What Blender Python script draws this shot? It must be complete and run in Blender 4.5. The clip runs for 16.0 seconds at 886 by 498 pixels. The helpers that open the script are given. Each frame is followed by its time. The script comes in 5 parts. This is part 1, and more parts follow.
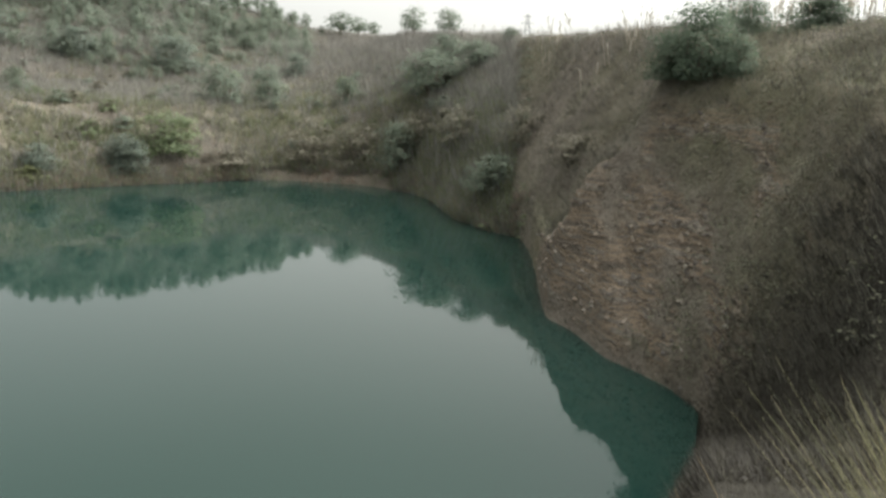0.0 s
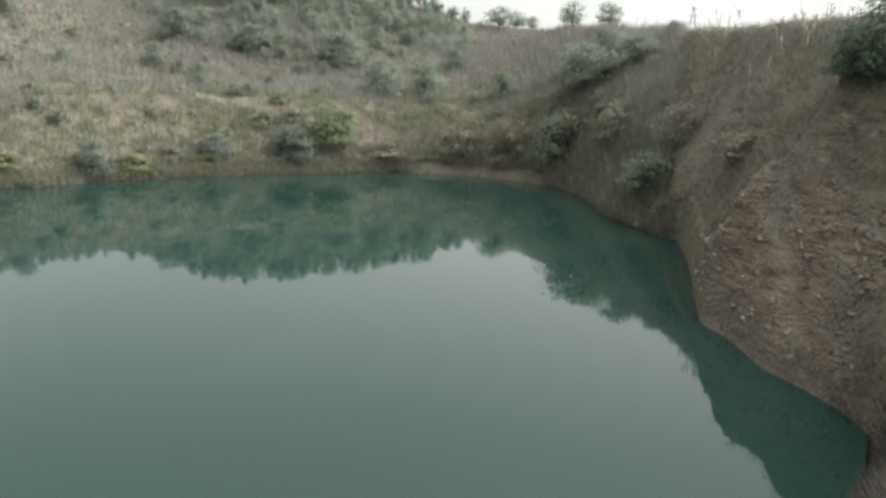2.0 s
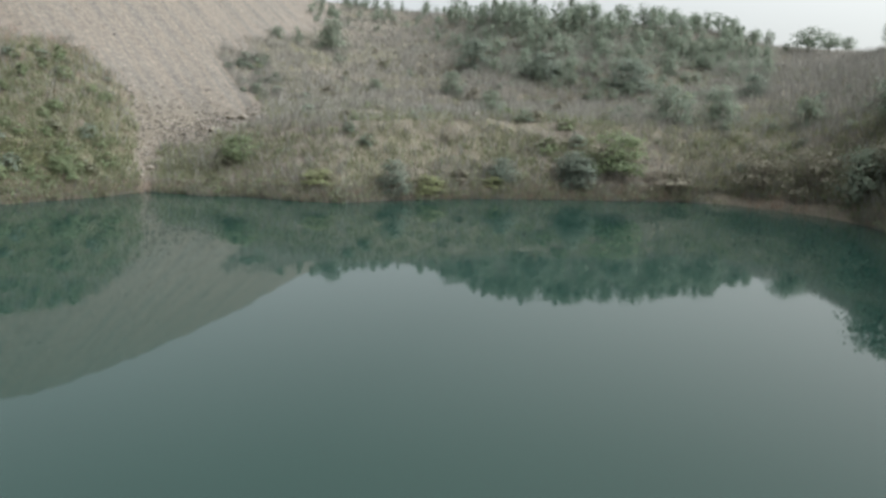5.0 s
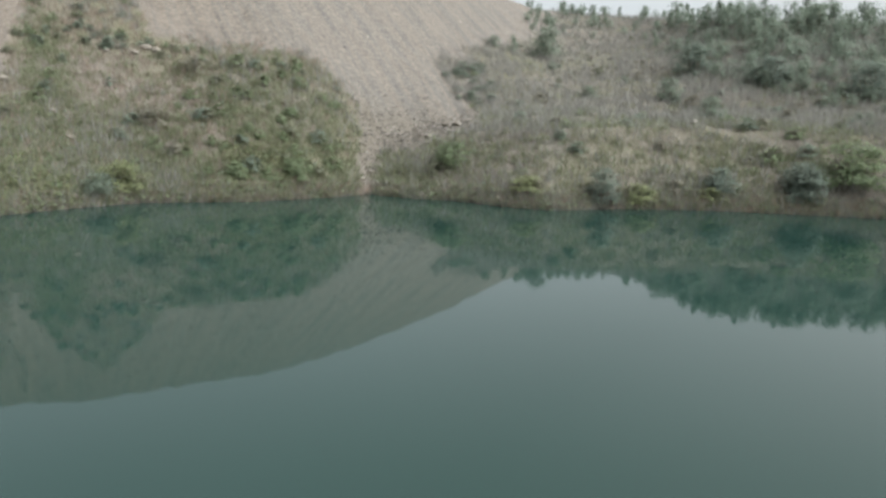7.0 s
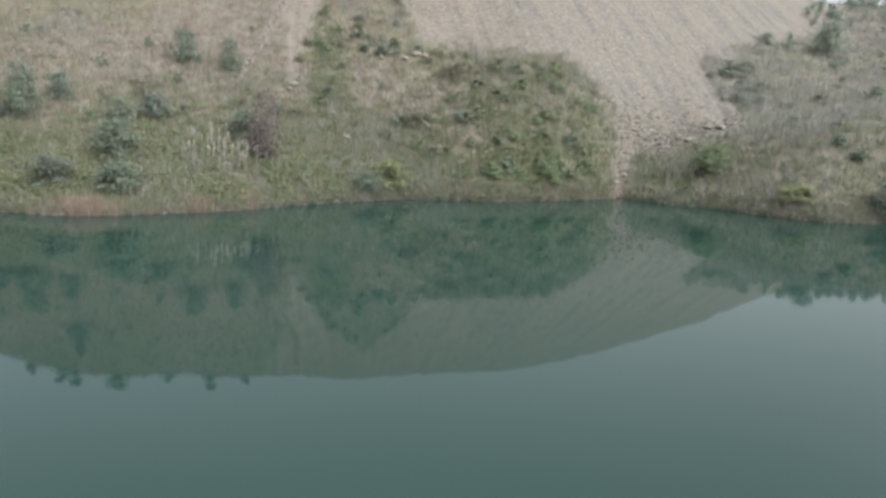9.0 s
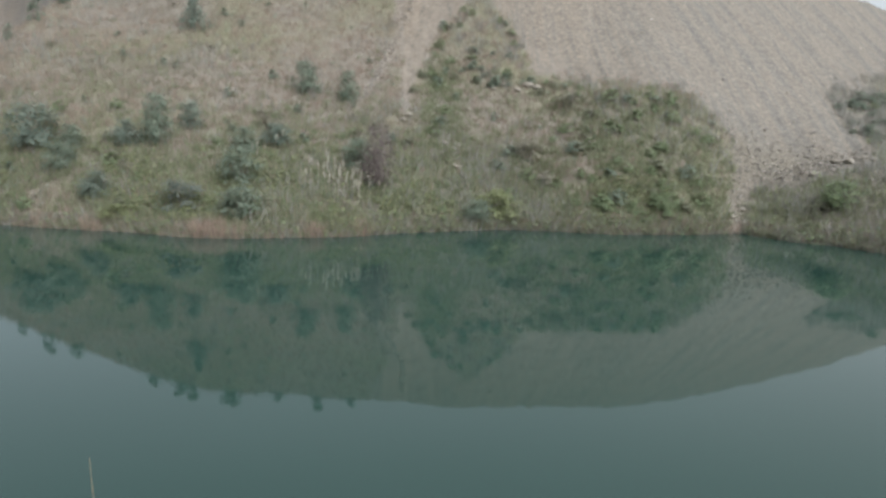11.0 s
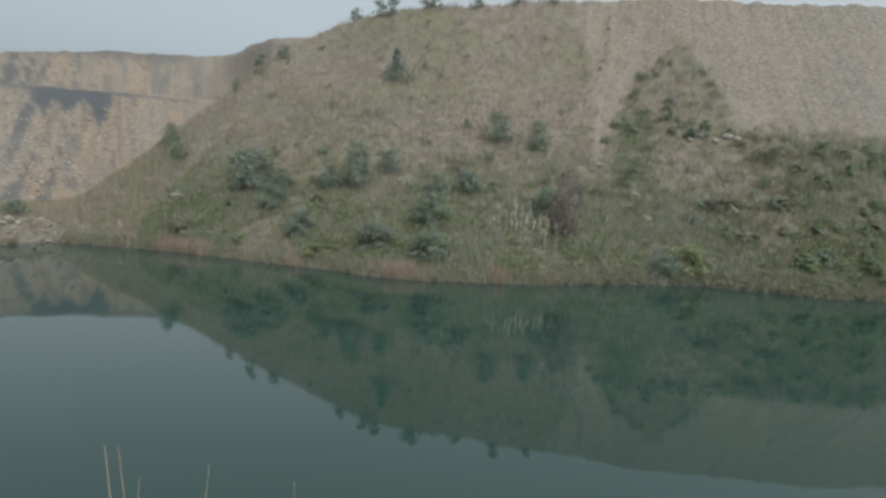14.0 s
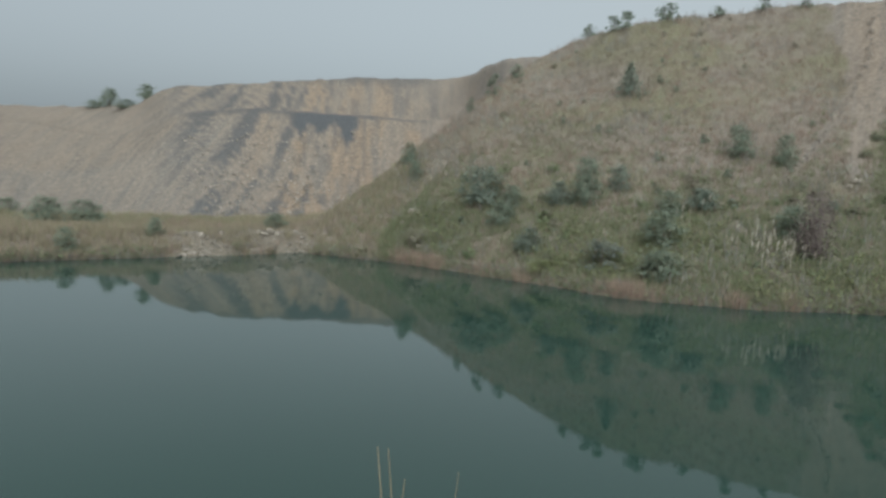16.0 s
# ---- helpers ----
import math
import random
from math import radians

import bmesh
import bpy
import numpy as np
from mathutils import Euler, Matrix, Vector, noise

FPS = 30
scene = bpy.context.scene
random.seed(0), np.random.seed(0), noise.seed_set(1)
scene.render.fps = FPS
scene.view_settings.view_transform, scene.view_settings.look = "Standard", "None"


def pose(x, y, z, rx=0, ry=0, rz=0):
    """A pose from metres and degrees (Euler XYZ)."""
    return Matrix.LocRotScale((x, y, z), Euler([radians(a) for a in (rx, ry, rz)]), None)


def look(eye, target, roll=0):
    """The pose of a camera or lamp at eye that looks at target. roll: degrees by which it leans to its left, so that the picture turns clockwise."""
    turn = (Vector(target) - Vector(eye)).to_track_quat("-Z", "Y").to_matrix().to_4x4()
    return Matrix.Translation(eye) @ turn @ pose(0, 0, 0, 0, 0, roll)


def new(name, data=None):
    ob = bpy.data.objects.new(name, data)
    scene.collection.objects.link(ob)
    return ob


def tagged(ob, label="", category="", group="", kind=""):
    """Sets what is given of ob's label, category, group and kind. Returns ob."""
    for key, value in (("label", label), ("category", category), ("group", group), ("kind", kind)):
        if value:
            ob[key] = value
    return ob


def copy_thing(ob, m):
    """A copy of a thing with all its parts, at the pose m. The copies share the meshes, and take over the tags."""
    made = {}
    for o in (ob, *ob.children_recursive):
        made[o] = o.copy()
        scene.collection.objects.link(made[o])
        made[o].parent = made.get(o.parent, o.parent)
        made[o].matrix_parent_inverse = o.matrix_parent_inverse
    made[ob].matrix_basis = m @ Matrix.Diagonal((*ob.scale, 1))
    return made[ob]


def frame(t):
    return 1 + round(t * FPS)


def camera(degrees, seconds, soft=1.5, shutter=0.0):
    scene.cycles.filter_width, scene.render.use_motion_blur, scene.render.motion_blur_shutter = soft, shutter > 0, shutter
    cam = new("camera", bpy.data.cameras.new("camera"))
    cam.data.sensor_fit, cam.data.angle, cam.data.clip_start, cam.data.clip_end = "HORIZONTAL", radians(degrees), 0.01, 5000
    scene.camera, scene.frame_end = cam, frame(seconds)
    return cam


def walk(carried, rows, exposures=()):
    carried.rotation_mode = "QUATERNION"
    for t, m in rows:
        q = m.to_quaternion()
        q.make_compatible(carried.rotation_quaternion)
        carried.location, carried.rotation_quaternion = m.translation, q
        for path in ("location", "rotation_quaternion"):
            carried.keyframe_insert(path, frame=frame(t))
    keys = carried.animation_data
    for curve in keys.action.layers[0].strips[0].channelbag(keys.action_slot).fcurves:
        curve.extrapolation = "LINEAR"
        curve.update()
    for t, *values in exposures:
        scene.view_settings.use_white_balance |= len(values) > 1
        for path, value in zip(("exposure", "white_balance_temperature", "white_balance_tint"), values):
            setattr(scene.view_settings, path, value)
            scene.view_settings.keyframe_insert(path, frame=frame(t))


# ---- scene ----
cam = camera(58.7, 16.0, soft=2.9)
EYE = 12.0      # eye above the water
ARM = 0.40      # the phone turns round the body at this radius
# seconds, yaw, pitch, roll in degrees
ROWS = [
    (0.0, 0.00, -11.01, 1.42),
    (0.5, 2.75, -11.24, 1.52),
    (1.0, 5.45, -11.48, 1.56),
    (1.5, 8.19, -11.67, 1.60),
    (2.0, 10.99, -11.67, 1.70),
    (2.5, 13.94, -11.57, 1.79),
    (3.0, 17.00, -11.39, 1.87),
    (3.5, 20.22, -11.12, 1.91),
    (4.0, 23.78, -10.87, 1.85),
    (6.5, 42.65, -10.10, 1.52),
    (7.0, 46.38, -10.28, 1.54),
    (7.5, 50.60, -10.60, 1.51),
    (8.0, 55.17, -10.84, 1.48),
    (8.5, 60.09, -10.80, 1.33),
    (9.0, 64.54, -10.56, 1.38),
    (11.5, 73.79, -8.04, 1.82),
    (12.0, 75.45, -7.47, 1.95),
    (12.5, 77.17, -6.89, 2.17),
    (13.0, 79.68, -6.34, 2.50),
    (13.5, 82.66, -5.93, 2.77),
    (14.0, 85.99, -5.65, 2.98),
    (14.5, 89.69, -5.44, 3.17),
    (15.0, 93.80, -5.33, 3.07),
    (15.5, 98.03, -5.27, 2.98),
    (16.0, 102.46, -5.25, 2.86),
]


def held(yaw, pitch, roll):
    a = radians(yaw)
    return pose(-ARM * math.sin(a), ARM * math.cos(a), EYE, 0, 0, yaw) @ pose(0, 0, 0, 90 + pitch) @ pose(0, 0, 0, 0, 0, roll)


walk(cam, [(t, held(y, p, r)) for t, y, p, r in ROWS], exposures=[(0.0, 1.02, 6300, 9), (0.6, 1.10, 6250, 9), (3.0, 0.96, 6150, 9), (4.0, 0.84, 6050, 8), (7.0, 0.80, 5900, 8), (9.0, 0.88, 5850, 9), (12.5, 0.43, 5800, 7), (16.0, 0.23, 5850, 4.5)])

# ---- light: a low sun behind thick haze, to the right of the first view and behind the cliff ----
SUN_AZ, SUN_EL = -78.0, 40.0
GLOW_AZ, GLOW_EL = -42.0, 50.0    # the brightest haze lies between the sun and the open plain
world = bpy.data.worlds.new("hazy_sky")
scene.world = world
world.use_nodes = True
wn, wl = world.node_tree.nodes, world.node_tree.links
wn.clear()
sky = wn.new("ShaderNodeTexSky")
sky.sky_type, sky.sun_disc = "NISHITA", False
sky.sun_elevation, sky.sun_rotation = radians(SUN_EL), radians(-SUN_AZ)
sky.air_density, sky.dust_density, sky.ozone_density = 1.0, 5.5, 1.5
grey = wn.new("ShaderNodeHueSaturation")
grey.inputs["Saturation"].default_value = 0.12
back = wn.new("ShaderNodeBackground")
back.inputs["Strength"].default_value = 0.05
out = wn.new("ShaderNodeOutputWorld")
wl.new(sky.outputs[0], grey.inputs["Color"])
wl.new(grey.outputs[0], back.inputs["Color"])
# the haze itself glows, more towards the sun and less away from it
sa, se = radians(SUN_AZ), radians(SUN_EL)
where = wn.new("ShaderNodeTexCoord")
toward = wn.new("ShaderNodeVectorMath")
toward.operation = "DOT_PRODUCT"
glow_a, glow_e = radians(GLOW_AZ), radians(GLOW_EL)
toward.inputs[1].default_value = (-math.sin(glow_a) * math.cos(glow_e), math.cos(glow_a) * math.cos(glow_e), math.sin(glow_e))
wl.new(where.outputs["Generated"], toward.inputs[0])
spread = wn.new("ShaderNodeMapRange")
spread.inputs["From Min"].default_value, spread.inputs["From Max"].default_value = -1.0, 1.0
wl.new(toward.outputs["Value"], spread.inputs["Value"])
tone = wn.new("ShaderNodeValToRGB")
tone.color_ramp.elements[0].color = (0.14, 0.15, 0.155, 1)
tone.color_ramp.elements[1].color = (0.97, 0.95, 0.90, 1)
for at, c in ((0.17, (0.222, 0.240, 0.240)), (0.32, (0.305, 0.326, 0.320)), (0.5, (0.378, 0.384, 0.365)), (0.69, (0.408, 0.401, 0.367)), (0.8, (0.548, 0.532, 0.475)), (0.9, (0.705, 0.692, 0.615))):
    tone.color_ramp.elements.new(at).color = (*c, 1)
wl.new(spread.outputs[0], tone.inputs["Fac"])
haze = wn.new("ShaderNodeBackground")
# as under any thick overcast, the zenith is brighter than the rim of the sky
up = wn.new("ShaderNodeSeparateXYZ")
wl.new(where.outputs["Generated"], up.inputs[0])
zenith = wn.new("ShaderNodeMapRange")
zenith.interpolation_type = "SMOOTHSTEP"
for key, value in (("From Min", 0.40), ("From Max", 1.0), ("To Min", 0.80), ("To Max", 2.5)):
    zenith.inputs[key].default_value = value
wl.new(up.outputs["Z"], zenith.inputs["Value"])
rim_haze = wn.new("ShaderNodeMapRange")
rim_haze.interpolation_type = "SMOOTHSTEP"
for key, value in (("From Min", 0.10), ("From Max", 0.55), ("To Min", 1.0), ("To Max", 0.81)):
    rim_haze.inputs[key].default_value = value
wl.new(up.outputs["Z"], rim_haze.inputs["Value"])
depth = wn.new("ShaderNodeMath")
depth.operation = "MULTIPLY"
wl.new(zenith.outputs[0], depth.inputs[0])
wl.new(rim_haze.outputs[0], depth.inputs[1])
wl.new(depth.outputs[0], haze.inputs["Strength"])
wl.new(tone.outputs["Color"], haze.inputs["Color"])
both = wn.new("ShaderNodeAddShader")
wl.new(back.outputs[0], both.inputs[0])
wl.new(haze.outputs[0], both.inputs[1])
wl.new(both.outputs[0], out.inputs[0])
sun = new("sun", bpy.data.lights.new("sun", "SUN"))
sun.data.energy, sun.data.angle, sun.data.color = 3.2, radians(50), (1.0, 0.95, 0.88)
sun.matrix_world = look((-300 * math.sin(sa) * math.cos(se), 300 * math.cos(sa) * math.cos(se), 300 * math.sin(se)), (0, 0, 0))


# ---- small tools ----
def mesh_of(name, verts, faces):
    me = bpy.data.meshes.new(name)
    v, f = np.asarray(verts, np.float32), np.asarray(faces, np.int32)
    n, k = f.shape
    me.vertices.add(len(v))
    me.vertices.foreach_set("co", v.ravel())
    me.loops.add(n * k)
    me.loops.foreach_set("vertex_index", f.ravel())
    me.polygons.add(n)
    me.polygons.foreach_set("loop_start", np.arange(0, n * k, k, dtype=np.int32))
    me.polygons.foreach_set("use_smooth", np.zeros(n, bool))
    me.update(calc_edges=True)
    return me


def lattice(ix, iy, seed):
    h = (ix.astype(np.int64) * 374761393 + iy.astype(np.int64) * 668265263 + seed * 1442695041) & 0xFFFFFFFF
    h = ((h ^ (h >> 13)) * 1274126177) & 0xFFFFFFFF
    return ((h ^ (h >> 16)) & 0xFFFF) / 32767.5 - 1.0


def fuzz(x, y, seed=0):
    """Value noise, -1 to 1."""
    x, y = np.asarray(x, float), np.asarray(y, float)
    ix, iy = np.floor(x), np.floor(y)
    u, v = x - ix, y - iy
    u, v = u * u * (3 - 2 * u), v * v * (3 - 2 * v)
    a, b = lattice(ix, iy, seed), lattice(ix + 1, iy, seed)
    c, d = lattice(ix, iy + 1, seed), lattice(ix + 1, iy + 1, seed)
    return (a * (1 - u) + b * u) * (1 - v) + (c * (1 - u) + d * u) * v


def fuzzes(x, y, seed=0, octaves=4):
    s, amp, tot = 0.0, 1.0, 0.0
    for o in range(octaves):
        s = s + amp * fuzz(x * 2 ** o + 17.3 * o, y * 2 ** o - 9.1 * o, seed + o)
        tot, amp = tot + amp, amp * 0.55
    return s / tot


def step(a, b, x):
    t = np.clip((np.asarray(x, float) - a) / (b - a), 0, 1)
    return t * t * (3 - 2 * t)


# ---- the land, as break lines round the place where the walker stands: bearing (degrees, left of the first view), reach, height ----
NEAR = [(-60, 9, 8.0), (-40, 10, 7.2), (-30, 14, 6.2), (-24, 20, 3.6), (-20.2, 27, 0.8), (-19.5, 27.5, 0), (-18.4, 24.5, 0), (-16, 18, 0), (-10, 14, 0), (10, 12, 0), (60, 11, 0),
        (130, 11, 0), (155, 13, 0), (168, 20, 0), (176, 34, 0.4), (190, 30, 6), (220, 14, 9.6), (299, 9, 8.0)]
SHORE = [(-60, 15, 8.0), (-40, 17, 7.0), (-30, 22, 5.6), (-24, 27, 3.0), (-20.2, 29.5, 0.9), (-19.4, 31, 0), (-17, 33.5, 0), (-12, 37, 0), (-9.6, 41, 0), (-7.6, 43.3, 0), (-7.15, 46, 0),
         (-6.8, 57, 0), (-5.8, 68, 0), (-3, 72, 0), (-0.6, 79, 0), (1.1, 92.5, 0), (2.4, 98, 0), (5.5, 105, 0), (11, 110.5, 0), (14.8, 111.5, 0), (17.6, 108.5, 0), (23, 106, 0), (29.6, 103, 0)]
SHORE += [(35, 99, 0), (38.5, 95.5, 0), (42, 97, 0), (45.8, 102, 0), (48, 102, 0), (52, 107.5, 0), (54.5, 103, 0), (60, 98, 0), (68, 97.6, 0), (70, 95.5, 0), (76, 90.5, 0), (80, 86.5, 0),
          (87, 85.3, 0), (91, 86.8, 0), (94, 91, 0), (98.4, 95.5, 0), (102, 101, 0), (105.5, 107, 0), (110, 112, 0), (112.4, 116, 0), (117, 110, 0), (121.7, 106, 0), (132, 100.5, 0),
          (145, 90, 0), (160, 68, 0), (170, 50, 0), (177, 38, 0.4), (190, 40, 6), (220, 20, 9.8), (299, 15, 8.0)]
BANK = [(-60, 30, 12), (-28, 35, 12.5), (-20, 46, 13.0), (-17, 50, 14.5), (-15, 51, 13.6), (-13, 48.5, 9.7), (-11, 47, 8.0), (-9.2, 46, 6.4), (-8, 45.6, 4.4), (-7.2, 47, 2.4), (-6.6, 62, 2.0), (-5.6, 71, 4.0), (-3, 88, 10), (2, 112, 11), (8, 125, 9), (14, 126, 9.5), (20, 122, 9.5), (27, 118, 9.5), (34, 112, 9.5),
        (40, 110, 9.5), (43, 113, 8.5), (46, 114, 7.5), (50, 114.5, 4.6), (52, 114, 3), (55, 116, 9), (58, 124, 17), (64, 126, 18.5), (70, 130, 20), (76, 128, 18.5), (82, 130, 18.4)]
BANK += [(90, 116, 13), (95, 120, 14), (98, 125, 14), (101, 128, 12), (105, 122, 7), (109, 120, 4), (112, 121, 1.6), (114, 119, 2.6), (117, 117, 2.9), (119.5, 115, 2.4), (122, 113, 2.2), (132, 108, 2.2),
         (145, 98, 3), (165, 75, 4), (180, 55, 5), (200, 50, 8), (240, 35, 10.5), (299, 30, 12)]
BENCH = [(-60, 42, 14.5), (-28, 46, 16), (-20, 55, 15.6), (-17, 57, 15.8), (-15, 57, 13.6), (-13, 56, 8.9), (-11, 55, 6.4), (-9.2, 55, 4.0), (-8, 56, 2.0), (-7.2, 60, 2.0), (-6.6, 68, 4.4), (-5.6, 80, 9.0), (-3, 105, 16), (2, 135, 18), (8, 160, 17), (14, 155, 13.5), (20, 150, 12), (27, 145, 11.7), (34, 142, 11.5),
         (40, 140, 12), (43, 138, 11.5), (46, 135, 10.5), (50, 127, 8), (52, 125, 9), (55, 130, 16), (58, 134, 20.5), (64, 135, 21), (70, 150, 34), (76, 150, 31), (82, 154, 32)]
BENCH += [(90, 157, 31.5), (95, 158, 28.5), (98, 150, 24), (101, 146, 20), (105, 138, 12.3), (109, 127, 7), (112, 126, 1.9), (122, 128, 1.8), (132, 125, 1.8),
          (145, 112, 4), (165, 90, 6), (180, 70, 7), (200, 65, 9.5), (240, 50, 12), (299, 42, 14.5)]
CREST = [(-60, 58, 16.5), (-28, 60, 17.4), (-20, 68, 17.8), (-13, 69, 17.4), (-8, 90, 18.8), (-3, 124, 20.8), (2, 165, 23.4), (8, 208, 25.6), (11, 212, 29), (14, 214, 32), (20, 195, 31), (27, 195, 32),
         (34, 268, 41), (40, 275, 44), (43, 245, 45), (46, 220, 46), (50, 198, 46), (52, 190, 46.5), (55, 180, 46.6), (58, 171, 46.5), (64, 166, 47.2), (70, 167, 48.4), (76, 170, 48.8), (82, 174, 48.6)]
CREST += [(90, 174, 46.6), (95, 190, 43.2), (98, 180, 36), (101, 166, 27), (105, 148, 15.5), (109, 131, 8), (112, 129, 1.8), (122, 140, 1.4), (132, 140, 1.4),
          (145, 130, 5), (165, 110, 8), (180, 90, 9), (200, 90, 11), (240, 70, 13), (299, 58, 16.5)]
FOOT = [(-60, 90, 17.5), (0, 180, 23), (10, 240, 30), (20, 225, 33), (30, 260, 38), (40, 290, 45), (50, 225, 47.5), (70, 190, 49.5), (90, 196, 46), (94, 212, 42), (97, 196, 30), (101, 182, 9),
        (105, 172, 3), (111, 170, 2.0), (118, 170, 1.0), (132, 168, 1.0), (145, 170, 6), (200, 120, 12), (299, 90, 17.5)]
EDGE = [(-60, 130, 18), (0, 240, 24), (10, 300, 31), (20, 290, 34), (30, 320, 39), (40, 330, 46), (50, 260, 48), (70, 220, 50), (90, 214, 47), (94, 220, 45), (97, 215, 37), (101, 210, 27),
        (105, 205, 26), (110, 203, 26.4), (118, 203, 26), (121.5, 206, 24.5), (125, 225, 17), (132, 260, 22), (145, 220, 14), (200, 160, 14), (299, 130, 18)]
INNER = [(-60, 200, 19), (0, 320, 25), (20, 400, 35), (40, 400, 46), (50, 320, 48), (70, 260, 50), (90, 226, 47.5), (94, 226, 46.5), (97, 226, 38), (101, 252, 27.5), (105, 284, 27.2),
         (118, 262, 27), (122, 258, 25), (126, 290, 20), (132, 310, 25), (145, 300, 18), (200, 240, 16), (299, 200, 19)]
TOP = [(-60, 330, 20), (0, 440, 26), (20, 520, 36), (40, 500, 46), (50, 400, 48), (70, 320, 50.4), (90, 236, 49), (94, 238, 50), (97, 248, 50.3), (99.3, 258, 50), (102, 314, 50), (109, 318, 49),
       (113.8, 305, 44.6), (118, 298, 41.2), (122, 290, 38.0), (124, 310, 32), (126.5, 345, 33), (132, 360, 32), (145, 380, 24), (200, 340, 18), (299, 330, 20)]
LINES = [np.array(l, float) for l in (NEAR, SHORE, BANK, BENCH, CREST, FOOT, EDGE, INNER, TOP)]
ROUND = np.arange(-70, 310, 0.2)


def eased(l, width):
    """The line's reach and height at every step of ROUND, with its kinks rounded off."""
    k = np.exp(-0.5 * (np.arange(-60, 61) * 0.2 / width) ** 2)
    return [np.convolve(np.pad(np.interp(ROUND, l[:, 0], l[:, j]), 60, "edge"), k / k.sum(), "valid") for j in (1, 2)]


EASED = [eased(l, w) for l, w in zip(LINES, (0.25, 0.25, 0.6, 0.7, 1.5, 1.2, 1.2, 1.2, 0.5))]


def line(i, az):
    return np.interp(az, ROUND, EASED[i][0]), np.interp(az, ROUND, EASED[i][1])


def breaks(az):
    """Reach and height of every break along each bearing."""
    (nr, nz), (sr, sz) = line(0, az), line(1, az)
    wet = (nz < 0.05) & (sz < 0.05)
    gap = np.maximum(sr - nr, 0.2)
    bed = np.where(wet, -np.minimum(3.0, gap * 0.3), np.minimum(nz, sz))
    o = np.zeros_like(az)
    rs = [o, o + 2.0, nr, nr + np.minimum(4, gap * 0.3), sr - np.minimum(4, gap * 0.3), sr]
    zs = [o + EYE - 1.7, o + EYE - 1.95, nz, bed, bed, sz]
    for i in range(2, 9):
        r, z = line(i, az)
        rs.append(r)
        zs.append(z)
    rs += [rs[-1] + 250, o + 5200]
    zs += [zs[-1] + 1.0, zs[-1] * 0.5 + 8]
    return np.maximum.accumulate(np.array(rs) + np.arange(len(rs))[:, None] * 0.01, 0), np.array(zs)


def place(az, r):
    a = np.radians(az)
    return -r * np.sin(a), r * np.cos(a)


def spoil_mask(az, r, z):
    """Where the tipped rock lies bare."""
    n = 1.4 * fuzzes(az * 0.35, r * 0.12, 40) + 1.6 * fuzzes(az * 1.5, r * 0.3, 44, 3)
    # the fan: a chute at the water, a wide apron on the terrace, a straight flank above it
    rise = np.degrees(np.arctan2(z - EYE, r)) + 0.35 * n
    flank = np.interp(rise, [-7, -4.6, -3.5, -2.6, -2.0, -1.2, -0.4, 0.4, 1.1, 2.2, 3.2, 3.7, 4.0, 4.4, 4.8, 6.0], [51.5, 51.4, 50.6, 47.8, 45.0, 43.8, 44.0, 45.0, 46.0, 46.8, 47.2, 46.0, 44.0, 41.5, 40.0, 38.8])
    chute = np.interp(rise, [-7, -5.6, -4.2, -3.2, -1.8, 0.0, 1.7, 3.2, 5.0], [53.4, 52.9, 52.3, 52.2, 52.4, 53.0, 54.3, 55.8, 57.5])
    # above the green bank, round its peak and down the narrow gully beside it
    brow = np.interp(az + 0.6 * fuzzes(r * 0.25, z * 0.35, 47, 4), [54.5, 55.8, 59, 63.6, 66, 66.7, 67.2, 68.2, 69.8, 70.8, 71.6, 72.9, 74.0, 74.9, 75.25, 75.65, 75.75, 76.0, 76.3, 76.9, 77.6, 78.5],
                     [2.0, 3.2, 3.5, 3.8, 4.1, 4.6, 6.0, 7.4, 8.9, 9.6, 8.8, 7.5, 5.2, 2.6, 1.0, 1.0, 4.4, 5.8, 7.5, 9.0, 11.0, 14.0])
    m = np.maximum(step(-0.3, 0.4, rise - brow) * (az > 54.5), step(0.35, -0.35, az - chute + 0.3 * n) * (az < 58))
    m = m * step(-0.4, 0.4, az - flank + 0.35 * n) * (r > 105)
    trail = np.interp(rise - 0.35 * n, [1.6, 2.2, 2.8, 4.4, 6.1, 8.4], [79.3, 78.4, 78.0, 77.0, 76.15, 75.25]) + 0.06 * fuzzes(z * 1.1, az * 0, 49, 2)
    m = np.maximum(m, step(0.42, 0.2, np.abs(az - trail)) * step(1.5, 1.8, rise) * step(8.6, 7.6, rise) * (r > 110))
    quarry = step(160, 172, r + 3 * n) * step(3, 9, r - line(4, az)[0] + n) * step(93, 96, az) * step(140, 134, az)
    return np.clip(np.maximum(m, quarry), 0, 1)


def cliff_mask(az, r, z):
    n = fuzzes(az * 0.5, z * 0.35, 71)
    bare_rock = np.interp(az, [-40, -24, -17, -14, -9, -6], [0.0, 0.05, 0.16, 0.36, 0.42, 0.3])
    return step(-6, -7.5, az) * step(-60, -40, az) * step(0.05, 0.4, n + bare_rock) * step(0.1, 0.9, z) * step(13.5, 10.5, z + 1.5 * n) * step(3, 0, r - line(2, az)[0]) * step(30, 34.5, r + 2.0 * n)


def litter_shade_mask(az, r, z):
    """Leaf mould on the bank beside the walker, with the bank's shade put into its colour."""
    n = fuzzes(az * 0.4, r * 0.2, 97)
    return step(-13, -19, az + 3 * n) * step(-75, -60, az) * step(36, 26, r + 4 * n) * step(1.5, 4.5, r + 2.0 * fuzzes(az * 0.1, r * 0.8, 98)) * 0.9


